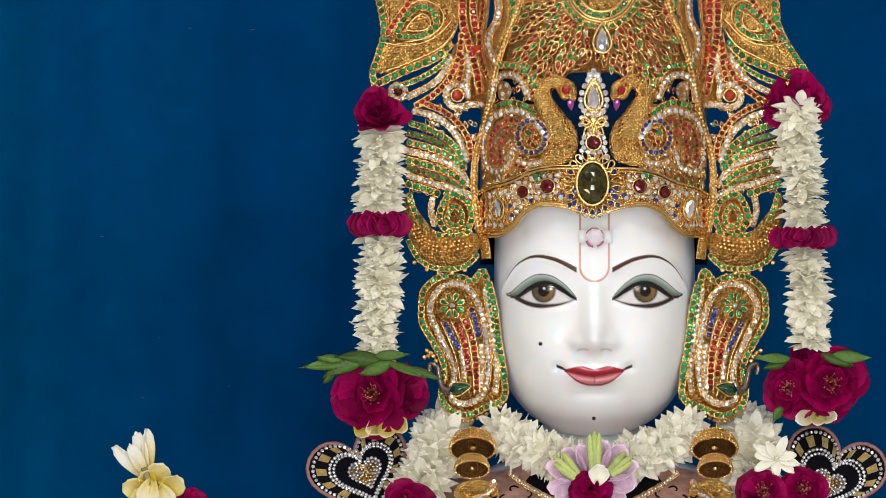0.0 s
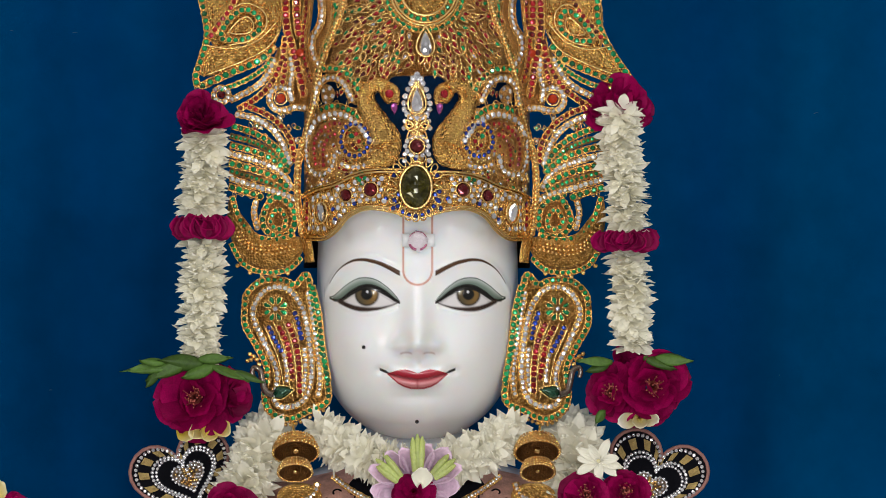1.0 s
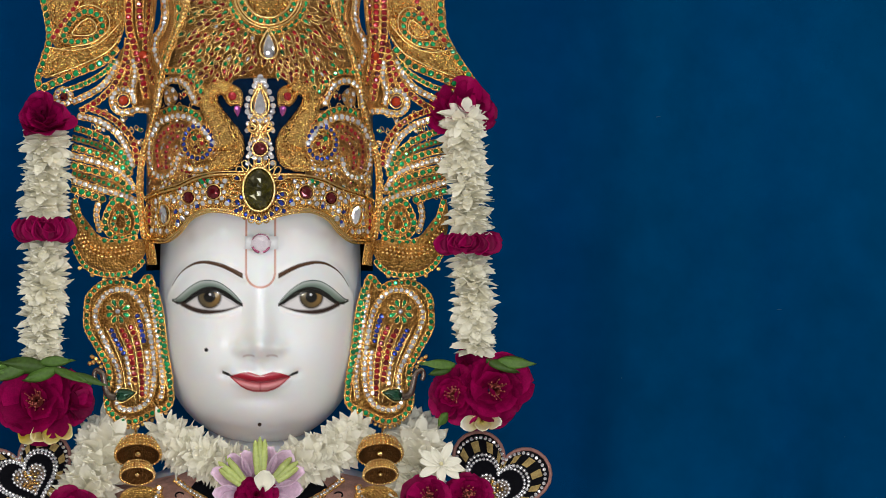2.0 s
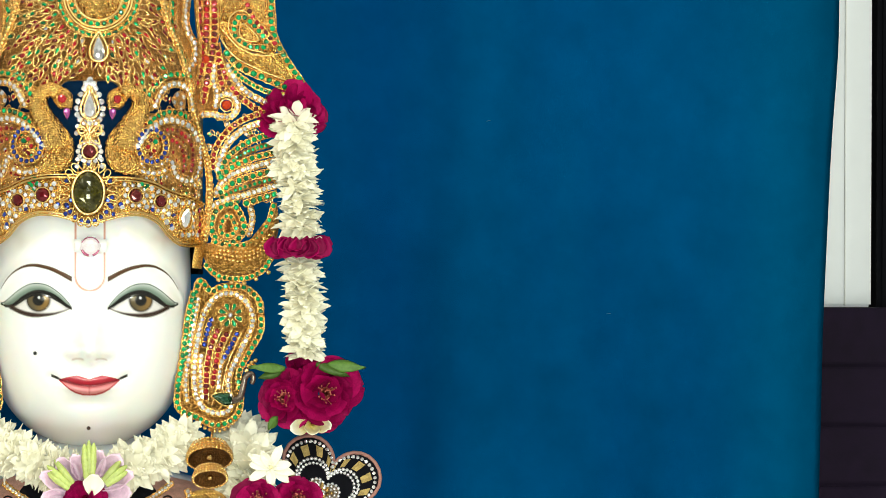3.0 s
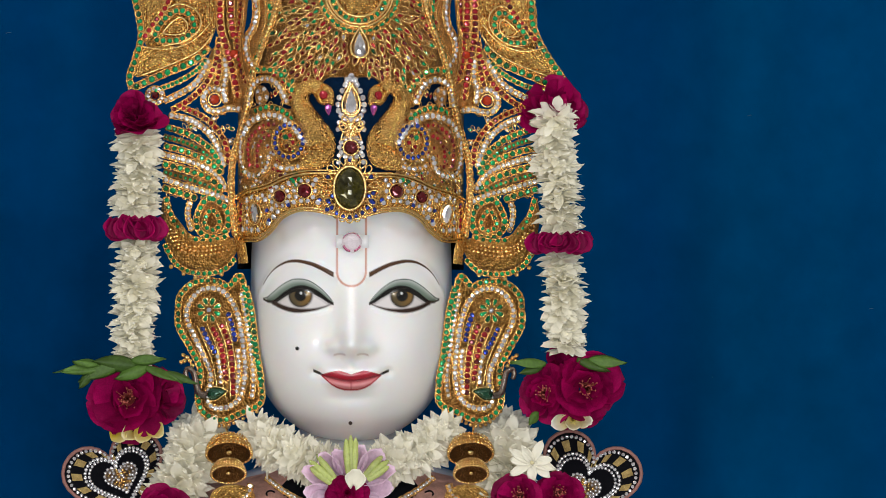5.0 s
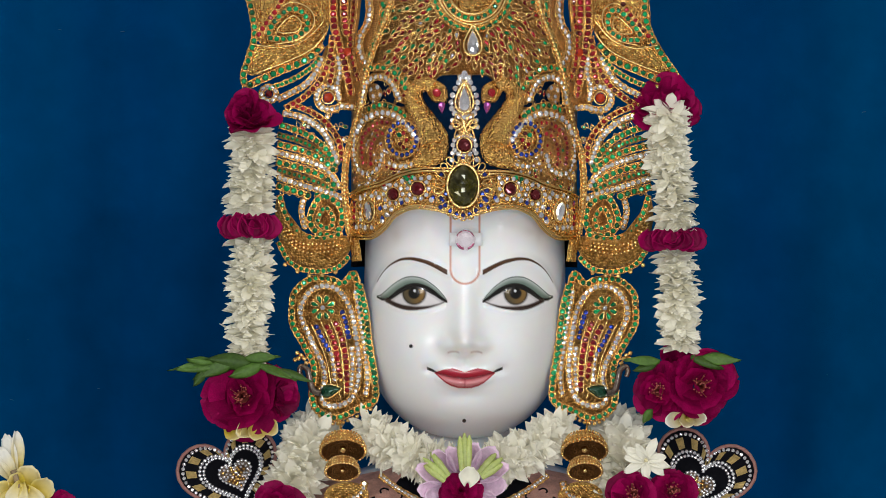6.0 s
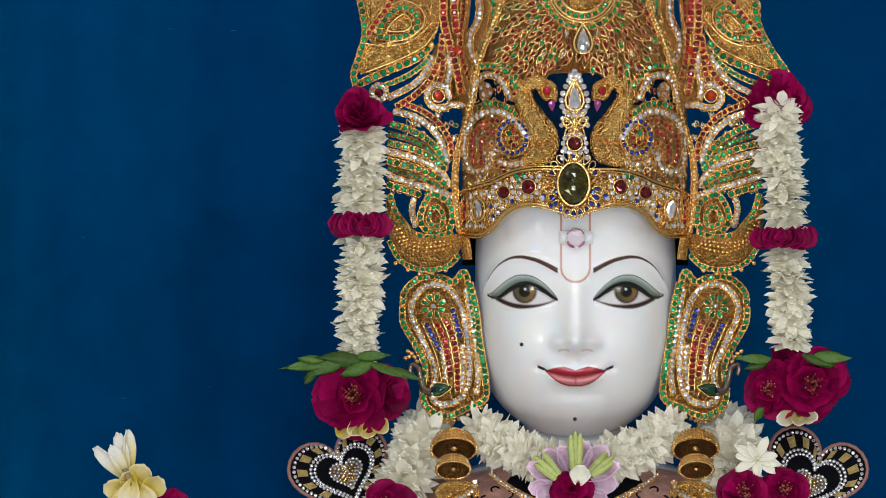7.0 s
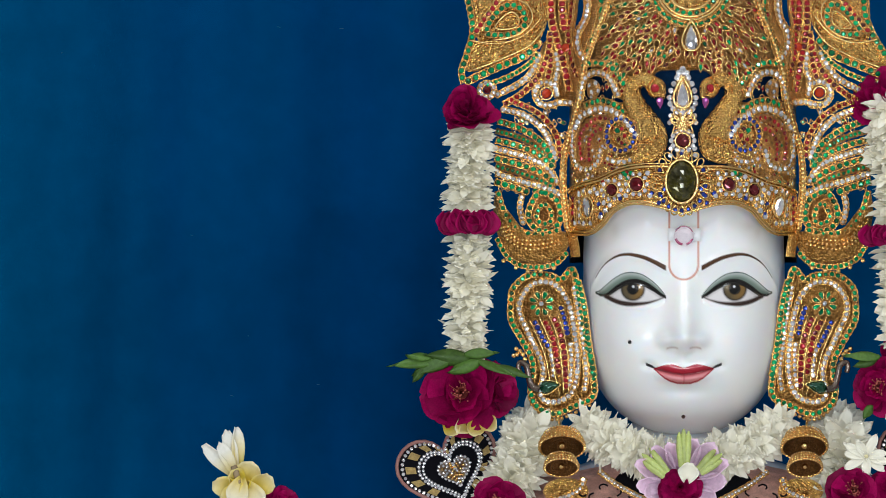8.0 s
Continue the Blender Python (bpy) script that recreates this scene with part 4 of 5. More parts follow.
    col = part("centre_column", join([ribbon_geo(smooth_line([(1017, 130, 0), (1017, 200, 0), (1017, 300, 0)], 0.1), 13, S, 6)] +
               [wire_geo(smooth_line([(1017 + x * k, y, 0) for x, y in ((0, 238), (3, 222), (10, 212), (19, 208), (20, 218), (12, 222), (6, 215))], 0.2), 2.0, S, 9) for k in (-1, 1)]), GOLD, c, fix=True)
    for k in (-1, 1):
        for u, v, an in ((11, 207, 0.5), (14, 220, 1.3), (11, 233, 2.4)):
            mid("gold", 1017 + k * u, v, 8.0, shape="loop", angle=-k * an, lift=8)
    mid("clear", 1017, 172, 19, shape="drop", aspect=1.25, lift=10, tilt=0.1)
    part("bezel", wire_geo(smooth_line([(1017 + 27 * x, 168 + 28 * y, 0) for x, y in drop_shape(16)], 0.3, True), 2.2, S, 10, 0, True), GOLD, c)
    for x, y in drop_shape(20):
        mid("clear", 1017 + 39 * x, 166 + 39 * y, 5.4, lift=5, tilt=0.3)
    for u, v in ((1017, 126), (1010, 134), (1024, 134)):
        mid("clear", u, v, 5, lift=5, tilt=0.3)
    mid("deep", 1017, 254, 11.5, lift=10, tilt=0.4)
    part("bezel", wire_geo(smooth_line([(x, y, 0) for x, y in ring(1017, 254, 13)], 0.25, True), 2.0, S, 9, 0, True), GOLD, c)
    for k in range(12):
        an = 2 * math.pi * k / 12
        mid("clear", 1017 + 20 * math.cos(an), 254 + 18 * math.sin(an), 4.6, lift=6, tilt=0.3)
    # great oval stone with its sunburst of loops
    boss = part("oval_setting", pad_geo(ring(1015, 327, 32, 16, 1.35), S, 6), GOLD, c, fix=True)
    verts, faces = [], []
    ns = 24
    for k in range(ns):
        an = 2 * math.pi * k / ns
        verts.append(P(1015 + 26.5 * math.cos(an), 326 + 38 * math.sin(an), S(1015, 326) - 5 * SCALE))
    nx, nz = 7, 9
    grid = {}
    for i in range(nx + 1):
        for j in range(nz + 1):
            x, z = 2 * i / nx - 1, 2 * j / nz - 1
            q = max(abs(x), abs(z)) / max(1e-6, math.hypot(x, z)) * 0.97
            x, z = x * q, z * q
            grid[i, j] = len(verts)
            verts.append(P(1015 + 26 * x, 326 + 37.5 * z, S(1015, 326) - (8 + 9 * (1 - x * x - z * z) + random.uniform(-1.5, 1.5)) * SCALE))
    for i in range(nx):
        for j in range(nz):
            faces.append((grid[i, j], grid[i + 1, j], grid[i + 1, j + 1], grid[i, j + 1]))
    rimv = [grid[i, 0] for i in range(nx)] + [grid[nx, j] for j in range(nz)] + [grid[i, nz] for i in range(nx, 0, -1)] + [grid[0, j] for j in range(nz, 0, -1)]
    faces.append(tuple(range(ns)))
    low_ring = [verts[i] + Vector((0, 3.5 * SCALE, 0)) for i in rimv]
    k0 = len(verts)
    verts += low_ring
    n_r = len(rimv)
    faces += [(rimv[i], rimv[(i + 1) % n_r], k0 + (i + 1) % n_r, k0 + i) for i in range(n_r)]
    part("oval_stone", (verts, faces), OLIVE, c, "large faceted olive-green stone", smooth=False, fix=True)
    part("bezel", wire_geo(smooth_line([(x, y, 0) for x, y in ring(1015, 326, 28, 16, 1.38)], 0.25, True), 2.8, S, 10, 0, True, 6), GOLD, c)
    for k in range(22):
        an = 2 * math.pi * (k + 0.5) / 22
        u, v = 1015 + 42 * math.cos(an), 327 + 51 * math.sin(an)
        ro = math.atan2(-51 * math.sin(an), 42 * math.cos(an)) - math.pi / 2 + math.pi
        mid("gold", u, v, 7.5, shape="loop", angle=ro, lift=6)
        if math.sin(an) > 0.35 or k % 4 == 0:
            mid("blue", u, v, 4.0, lift=5)
    # dense upper front: pear-shaped settings in rows round the top medallion
    MU, MV = 1031, -20
    row = lambda pts, kind, size, gap, width, **kw: jewel_row(c, "medallion", pts, kind, size, gap, width, S, **kw)
    part("medallion_disc", pad_geo(ring(MU, MV, 56, 20), S, 8), GOLD_GRAIN, c, fix=True)
    for r in (60, 55, 42):
        part("medallion_ring", wire_geo(smooth_line([(x, y, 0) for x, y in ring(MU, MV, r, 20)], 0.2, True), 2.6, S, 9, 0, True, 6), GOLD, c)
    row(ring(MU, MV, 49, 20), "green", 4.4, 12, 9, closed=True, lift=6)
    row(ring(MU, MV, 69, 20), "green", 5.2, 12, 9, closed=True, lift=3, shape="drop", aspect=1.15)
    mid("clear", 1032, 71, 19, shape="drop", aspect=1.2, lift=12, tilt=0.1)
    part("bezel", wire_geo(smooth_line([(1032 + 27 * x, 68 + 27 * y, 0) for x, y in drop_shape(16)], 0.3, True), 2.4, S, 11, 0, True), GOLD, c)
    r = 84.0
    while r < 235:
        n = int(2 * math.pi * r / 13.5)
        for k in range(n):
            an = 2 * math.pi * (k + 0.5 * (int(r) % 2)) / n + random.uniform(-0.03, 0.03)
            u, v = MU + r * math.cos(an), MV + r * math.sin(an) + random.uniform(-2, 2)
            half = 152 - max(0, v - 60) * 0.2
            if abs(u - 1019) > half or v > cap_edge(u) - 2 or v < -45 or math.hypot(u - 1032, (v - 70) / 1.2) < 24:
                continue
            if math.hypot(u - 1017, v - 140) < 30:
                continue
            ro = math.atan2(-math.sin(an), math.cos(an)) - math.pi / 2 + random.uniform(-0.5, 0.5)
            stone(cap, "gold", u, v, random.uniform(5.6, 7.6), S, random.uniform(1.5, 5), "loop", ro, 1.15, 0.45)
            kind = random.choices(("red", "green", "clear", "gold"), (0.55, 0.22, 0.05, 0.18))[0]
            if kind != "gold":
                stone(cap, kind, u, v, 4.7, S, 3.0, "drop", ro, 1.15, 0.4)
        r += 12.5
    return c


crown()


# ---- things on the statue ----
def forehead_jewel():
    S = lambda u, v: -0.0870
    j = thing("forehead_jewel", "clear pink stone on white tape, stuck to the statue's forehead", "jewel", place=P(1019, 421, -0.083))
    verts = [P(1019 + du, 421 + dv, -0.0846 + 0.0000012 * du * du - (0.0006 if k else 0)) for k in (0, 1) for dv in (-12, 11) for du in np.linspace(-28, 30, 9)]
    n = 9
    faces = [(k * 18 + i, k * 18 + i + 1, k * 18 + 9 + i + 1, k * 18 + 9 + i) for k in (0, 1) for i in range(8)]
    faces += [(i, i + 1, 18 + i + 1, 18 + i) for i in range(8)] + [(9 + i, 9 + i + 1, 27 + i + 1, 27 + i) for i in range(8)] + [(0, 9, 27, 18), (8, 17, 35, 26)]
    part("tape", (verts, faces), material("white_tape", (0.88, 0.88, 0.88), 0.35, vary=0.03), j, fix=True)
    stone(j, "pink", 1019, 422, 18.5, S, 1.0, angle=0.2)
    for a0, a1, rr, w in ((205, 335, 16.5, 0.9), (20, 75, 15.5, 2.0), (100, 160, 15.5, 2.4), (35, 120, 10.5, 1.0), (-60, 40, 7.5, 0.7)):
        arc = [(1019 + rr * math.cos(radians(a0 + (a1 - a0) * i / 8)), 422 + rr * math.sin(radians(a0 + (a1 - a0) * i / 8)), 0) for i in range(9)]
        part("crimson_facet", wire_geo(smooth_line(arc, 0.3), w, S, 7.5), CRIMSON_FACET, j, "crimson facet edge")


STONES["pink"] = ("pink_stone", material("pale_pink_stone", (0.92, 0.82, 0.87), 0.08, 0.25, 0.5, 160, coat=1.0))
CRIMSON_FACET = material("crimson_facet", (0.30, 0.04, 0.11), 0.12, 0.2, 0.4, 200, coat=0.6)
forehead_jewel()


def earring(mir):
    name = "earring"
    e = thing(name, "gold paisley ear ornament with green, clear, red and blue stones", "earring", "pair of earrings", P(2034 - 785 if mir else 785, 610, -0.03))
    S = lambda u, v: -0.030 + 0.00012 * (abs(u - 1017) - 230)
    fl = lambda pts: flip(pts, mir)
    at = lambda u: 2034 - u if mir else u
    row = lambda nm, pts, kind, size, gap, width, **kw: jewel_row(e, nm, pts, kind, size, gap, width, S, mir, **kw)
    outer = [(713, 540), (718, 514), (745, 492), (782, 492), (802, 500), (822, 482), (832, 527), (842, 593), (858, 668), (858, 706), (827, 722), (790, 737), (757, 722), (748, 693), (752, 647), (733, 607), (714, 572)]
    part("plate", pad_geo(fl(outer), S, 1.0), BRONZE, e, "dull gold backing", fix=True)
    row("rim", outer, "green", 4.2, 11, 9, closed=True, lift=1)
    row("rim", [(831, 500), (842, 545), (850, 610), (860, 668)], "green", 4.6, 11, 9, lift=2)
    row("inner_band", [(728, 556), (735, 525), (758, 505), (790, 508), (814, 540), (826, 593), (831, 655), (820, 700), (790, 716), (766, 705), (770, 655), (748, 603)], "clear", 4.8, 9.5, 9, closed=True, lift=2)
    row("inner_band", [(824, 510), (833, 560), (840, 610), (846, 665), (842, 700)], "clear", 4.0, 9, 8, lift=1)
    gem = lambda kind, u, v, r, **kw: stone(e, kind, at(u), v, r, S, **kw)
    for k in range(8):
        an = 2 * math.pi * (k + 0.5) / 8
        u, v = 767 + 15 * math.cos(an), 542 + 15 * math.sin(an)
        sx = -1 if mir else 1
        gem("green", u, v, 6, shape="drop", lift=7, angle=math.atan2(-math.sin(an), sx * math.cos(an)) + math.pi / 2, aspect=1.1)
        gem("gold", u, v, 6.4, shape="loop", lift=6, angle=math.atan2(-math.sin(an), sx * math.cos(an)) + math.pi / 2)
    gem("clear", 767, 542, 4.6, lift=8)
    row("inlay", [(754, 572), (765, 595), (777, 616)], "blue", 4.8, 9, 8, lift=3, wires=False)
    row("inlay", [(800, 546), (808, 570), (814, 600)], "blue", 4.8, 9, 8, lift=3, wires=False)
    row("inlay", [(772, 572), (787, 602), (794, 640), (799, 672)], "red", 5.0, 10, 8, lift=3, wires=False)
    row("inlay", [(788, 566), (801, 597), (808, 635), (810, 690)], "red", 5.0, 10, 8, lift=3, wires=False)
    row("inlay", [(782, 620), (787, 650), (788, 676)], "clear", 4.4, 9, 7, lift=2, wires=False)
    row("inlay", [(818, 610), (820, 650), (816, 690)], "clear", 4.2, 9, 7, lift=2, wires=False)
    for line in ([(763, 565), (782, 612), (790, 665), (800, 705)], [(780, 562), (795, 600), (803, 650), (806, 700)], [(796, 560), (808, 600), (815, 650), (815, 700)], [(746, 570), (772, 630), (782, 680)]):
        part("rib", wire_geo(smooth_line([(x, y, 0) for x, y in fl(line)], 0.2), 1.4, S, 6), GOLD, e)
    # small enamelled peacock
    body = [(760, 690), (766, 680), (782, 678), (800, 684), (792, 693), (778, 702), (764, 700)]
    part("peacock", pad_geo(fl(body), S, 13), ENAMEL, e, "dark green enamel peacock", fix=True)
    part("peacock_rim", wire_geo(smooth_line([(x, y, 0) for x, y in fl(body)], 0.2, True), 1.9, S, 6, 0, True), GOLD, e)
    part("peacock_neck", tube([P(q.x, q.y, S(q.x, q.y) - 8 * SCALE) for q in smooth_line([(x, y, 0) for x, y in fl([(765, 694), (750, 688), (744, 668), (740, 652), (730, 646), (726, 654), (729, 664)])], 0.2)], 5.6 * SCALE, 8, taper=lambda t: 1.25 - 0.45 * t), material("brown_enamel", (0.17, 0.125, 0.10), 0.2, 0.7, 0.5, 300, coat=0.6), e)
    for u, v in ((722, 622), (729, 626), (734, 632), (724, 632), (718, 634), (738, 640)):
        gem("gold", u, v, 4.6, lift=4)
    for q, _ in resample(smooth_line([(x, y, 0) for x, y in [(747, 715), (770, 738), (790, 745), (815, 738), (858, 716)]], 0.2), 9):
        gem("gold", q.x, q.y + 2, 3.8, lift=0)
    part("link", tube([P(at(797), 742, -0.03), P(at(799), 756, -0.055), P(at(801), 772, -0.076)], 2.4 * SCALE, 6), GOLD, e)
    # two hanging bells, tipped so that their mouths show
    for cu, cv, r, d in ((803, 796, 39, -0.078), (802, 832, 29, -0.094)):
        o = P(at(cu), cv, d)
        tip = Matrix.Translation(o) @ Matrix.Rotation(radians(-35), 4, "X")
        prof = [(0.05, 0.55), (0.35, 0.52), (0.7, 0.36), (0.92, 0.12), (1.0, 0.0), (0.94, -0.02), (0.84, 0.12), (0.6, 0.30), (0.3, 0.42), (0.02, 0.44)]
        seg = 28

        def turned(rings):
            vs = [tip @ Vector((a * r * SCALE * math.cos(2 * math.pi * k / seg), a * r * SCALE * math.sin(2 * math.pi * k / seg), h * r * 1.75 * SCALE)) for a, h in rings for k in range(seg)]
            return vs, [(i * seg + k, i * seg + (k + 1) % seg, (i + 1) * seg + (k + 1) % seg, (i + 1) * seg + k) for i in range(len(rings) - 1) for k in range(seg)]
        bell = part("bell", turned(prof[:6]), GOLD_GRAIN, e, "gold bell drop", fix=True)
        # the bell's inner shade is put into this darker gold
        part("lining", turned(prof[5:]), BELL_DARK, bell, "old gold inside, colour darkened as shade")
        for k in range(34):
            an = 2 * math.pi * k / 34
            for rr, hh, sz in ((1.0, 0.0, 2.8), (1.01, 0.15, 2.0), (0.93, 0.34, 2.2), (0.80, 0.60, 2.0)):
                q = tip @ Vector((rr * r * SCALE * math.cos(an), rr * r * SCALE * math.sin(an), hh * r * SCALE))
                ob = bpy.data.objects.new("gold_bead", shared("bead", bead_mesh, GOLD))
                scene.collection.objects.link(ob)
                ob.parent = bell
                ob.matrix_basis = Matrix.Translation(q) @ Matrix.Diagonal((sz * SCALE,) * 3 + (1,))
        k = SCALE * r * 0.16
        ob = bpy.data.objects.new("clapper", shared("bead", bead_mesh, GOLD))
        scene.collection.objects.link(ob)
        ob.parent = bell
        ob.matrix_basis = Matrix.Translation(tip @ Vector((0, 0, 0.1 * r * SCALE))) @ Matrix.Diagonal((k, k, k, 1))
    return e


earring(False)
earring(True)


# ---- flowers ----
def petal_mesh(length, width, cup, curl, rows=6, cols=5, ruffle=0.0, point=1.0, seed=0, blunt=False, tip=0.48):
    """One petal: base at the origin, along +x, its face towards +z."""
    rng = random.Random(seed)
    ph = rng.uniform(0, 6)
    verts, faces = [], []
    for i in range(rows + 1):
        t = i / rows if blunt or point < 1.2 else math.sin(math.pi / 2 * i / rows)
        if blunt:
            w = width * (0.22 + 0.78 * math.sin(math.pi / 2 * min(1, t * 1.35)) ** 0.9) * (1 - 0.30 * max(0, t - 0.7) / 0.3)
        else:
            w = width * max(0.0, math.sin(math.pi * min(1, t * 0.96 + 0.04) ** point)) ** (0.75 if point < 1.2 else 0.42) + width * 0.10 * (1 - t)
        for j in range(cols + 1):
            s = 2 * j / cols - 1
            z = cup * width * s * s * (1 - 0.4 * t) + curl * length * t * t + ruffle * length * t * math.sin(4 * s + ph) + ruffle * length * 0.5 * t * t * math.sin(9 * s + 2 * ph)
            x = t * length * (1 - (tip if blunt else 0.10) * s * s * t) * (1 + ruffle * math.sin(7 * s + ph) * t)
            verts.append((x, s * w / 2, z))
    for i in range(rows):
        for j in range(cols):
            faces.append((i * (cols + 1) + j, (i + 1) * (cols + 1) + j, (i + 1) * (cols + 1) + j + 1, i * (cols + 1) + j + 1))
    return verts, faces


def round_petal(seed, rows=10, cols=10):
    """A broad rose petal of unit length with a round rim that rolls back a little."""
    rng = random.Random(seed)
    ph, notch = rng.uniform(0, 6), rng.uniform(0.0, 0.10)
    verts, faces = [], []
    for i in range(rows + 1):
        t = math.sin(math.pi / 2 * i / rows)
        h = 0.62 * (math.sin(math.pi / 2 * min(1, (t + 0.05) / 0.6)) ** 0.8) * (math.sqrt(max(0.02, 1 - (max(0, t - 0.56) / 0.45) ** 2)))
        for j in range(cols + 1):
            q = 2 * j / cols - 1
            yy = q * h
            z = 0.42 * yy * yy + 0.30 * t ** 1.5 - 0.34 * max(0, t - 0.62) ** 1.6 - 0.14 * max(0, abs(yy) - 0.36)
            z += 0.06 * t * math.sin(5 * yy + ph) + 0.035 * t * t * math.sin(10 * yy + 2 * ph)
            verts.append((t * (1 - 0.05 * q * q) - notch * math.exp(-(q / 0.3) ** 2) * t ** 6, yy, z))
    for i in range(rows):
        for j in range(cols):
            faces.append((i * (cols + 1) + j, (i + 1) * (cols + 1) + j, (i + 1) * (cols + 1) + j + 1, i * (cols + 1) + j + 1))
    return verts, faces


def moved(geo, m):
    return [m @ Vector(v) for v in geo[0]], geo[1]


def jasmine_mesh(seed):
    """Small white flower of two whorls of long petals on a short tube; it opens along +z."""
    rng = random.Random(seed)
    pieces = []
    for whorl, (n, lift, ln) in enumerate(((8, 0.12, 1.0), (7, 0.42, 0.92))):
        for k in range(n):
            g = petal_mesh(ln * rng.uniform(0.82, 1.12), 0.35 * rng.uniform(0.85, 1.2), 0.20, rng.uniform(-0.25, 0.10), 8, 4, 0.012, 1.6, rng.random())
            m = Matrix.Rotation(2 * math.pi * (k + 0.5 * whorl) / n + rng.uniform(-0.2, 0.2), 4, "Z") @ Matrix.Rotation(-lift + rng.uniform(-0.2, 0.2), 4, "Y") @ Matrix.Rotation(rng.uniform(-0.35, 0.35), 4, "X")
            pieces.append(moved(g, m))
    me = mesh("jasmine_flower", *join(pieces))
    me.materials.append(PETAL)
    return me


JASMINE = [jasmine_mesh(i) for i in range(8)]
ROSE_PETALS = []
for i in range(5):
    me = mesh("petal", *round_petal(i))
    me.materials.append(ROSE)
    ROSE_PETALS.append(me)


def aim(direction, spin=0.0):
    return Vector(direction).normalized().to_track_quat("Z", "Y").to_matrix().to_4x4() @ Matrix.Rotation(spin, 4, "Z")


def piece(name, me, owner, m):
    ob = bpy.data.objects.new(name, me)
    scene.collection.objects.link(ob)
    ob.parent = owner
    ob.matrix_parent_inverse = Matrix.Translation(-owner_place(owner))
    ob.matrix_basis = m
    return ob


def rose(owner, u, v, y, r, face=(0, -1, 0.1), petals=20, open_=1.0, stamens=True, rng=random):
    """A full rose: petals in whorls round a heart of stamens. Returns the heart, which carries the petals."""
    base = Matrix.Translation(P(u, v, y)) @ aim(face, rng.uniform(0, 6)) 
    k = r * SCALE
    cone = tube([base @ Vector((0, 0, -0.25 * k)), base @ Vector((0, 0, 0)), base @ Vector((0, 0, 0.06 * k))], 0.16 * k, 8, taper=lambda t: 0.5 + 0.5 * math.sin(3 * t))
    heart = part("rose", cone, ROSE if not stamens else STAMEN, owner, "crimson rose bloom")
    if stamens:
        geo = []
        for i in range(30):
            an, rad = rng.uniform(0, 6.28), rng.uniform(0.05, 0.30)
            a = base @ Vector((rad * 0.4 * k * math.cos(an), rad * 0.4 * k * math.sin(an), -0.1 * k))
            b = base @ Vector((rad * k * math.cos(an), rad * k * math.sin(an), rng.uniform(0.16, 0.30) * k))
            geo.append(tube([a, a.lerp(b, 0.8), b], 0.8 * SCALE, 4, taper=lambda t: 1 if t < 0.9 else 2.2))
        st = put("stamen_cluster", mesh("stamen_cluster", *join(geo)), STAMEN, heart)
        tagged(st, kind="stuff")
    done = 0
    for whorl, (n, tilt, size, start) in enumerate(((3, 1.05, 0.44, 0.15), (4, 0.80, 0.62, 0.14), (5, 0.48, 0.82, 0.12), (6, 0.16, 0.96, 0.08), (6, -0.18, 0.92, 0.06))):
        for i in range(n):
            if done >= petals:
                break
            done += 1
            an = 2 * math.pi * (i + 0.37 * whorl) / n + rng.uniform(-0.4, 0.4)
            m = base @ Matrix.Rotation(an, 4, "Z") @ Matrix.Translation((start * k, 0, -0.12 * whorl * k)) @ Matrix.Rotation(-tilt * open_ + rng.uniform(-0.32, 0.28), 4, "Y") @ Matrix.Rotation(rng.uniform(-0.5, 0.5), 4, "X")
            s = size * k * rng.uniform(0.76, 1.04)
            ob = bpy.data.objects.new("petal", rng.choice(ROSE_PETALS))
            scene.collection.objects.link(ob)
            ob.parent = heart
            ob.matrix_basis = m @ Matrix.Diagonal((s, s, s, 1))
    return heart


def strand(owner, line, size, gap, upward=0, seed=0):
    """White flowers strung through their hearts on a thread; line holds (u, v, y)."""
    rng = random.Random(seed)
    pts = smooth_line(line, 0.125)
    flat = [Vector((p.x, p.y, p.z / SCALE)) for p in pts]
    for i, (q, d) in enumerate(resample(flat, gap)):
        c = P(q.x, q.y, q.z * SCALE)
        along = Vector((d.x, d.z, -d.y)).normalized()
        n = along * (-upward if upward and rng.random() < 0.85 else rng.choice((-1, 1)))
        n += Vector((rng.uniform(-0.25, 0.25), rng.uniform(-0.95, -0.2), rng.uniform(-0.25, 0.25)))
        s = size * SCALE * rng.uniform(0.9, 1.1)
        piece("jasmine_flower", rng.choice(JASMINE), owner, Matrix.Translation(c) @ aim(n, rng.uniform(0, 6)) @ Matrix.Diagonal((s, s, s, 1)))
    world_line = [P(p.x, p.y, p.z) for p in pts]
    part("thread", tube(world_line, size * 0.14 * SCALE, 8), PETAL, owner)


def leaf(owner, u0, v0, u1, v1, y, width, curl=-0.1, roll=0.0, mat=LEAF, seed=0):
    a, b = P(u0, v0, y), P(u1, v1, y - 0.006)
    width *= 0.7
    d = b - a
    x = d.normalized()
    z = Vector((0, -1, 0.35))
    z = (z - x * z.dot(x)).normalized()
    m = Matrix((x, z.cross(x), z)).transposed().to_4x4()
    g = petal_mesh(d.length, width * SCALE, -0.25, curl - 0.08, 10, 6, 0.04, 0.85, seed)
    ob = part("leaf", moved(g, Matrix.Translation(a) @ m @ Matrix.Rotation(roll, 4, "X")), mat, owner)
    mod = ob.modifiers.new("thick", "SOLIDIFY"); mod.thickness = 0.0004
    return ob


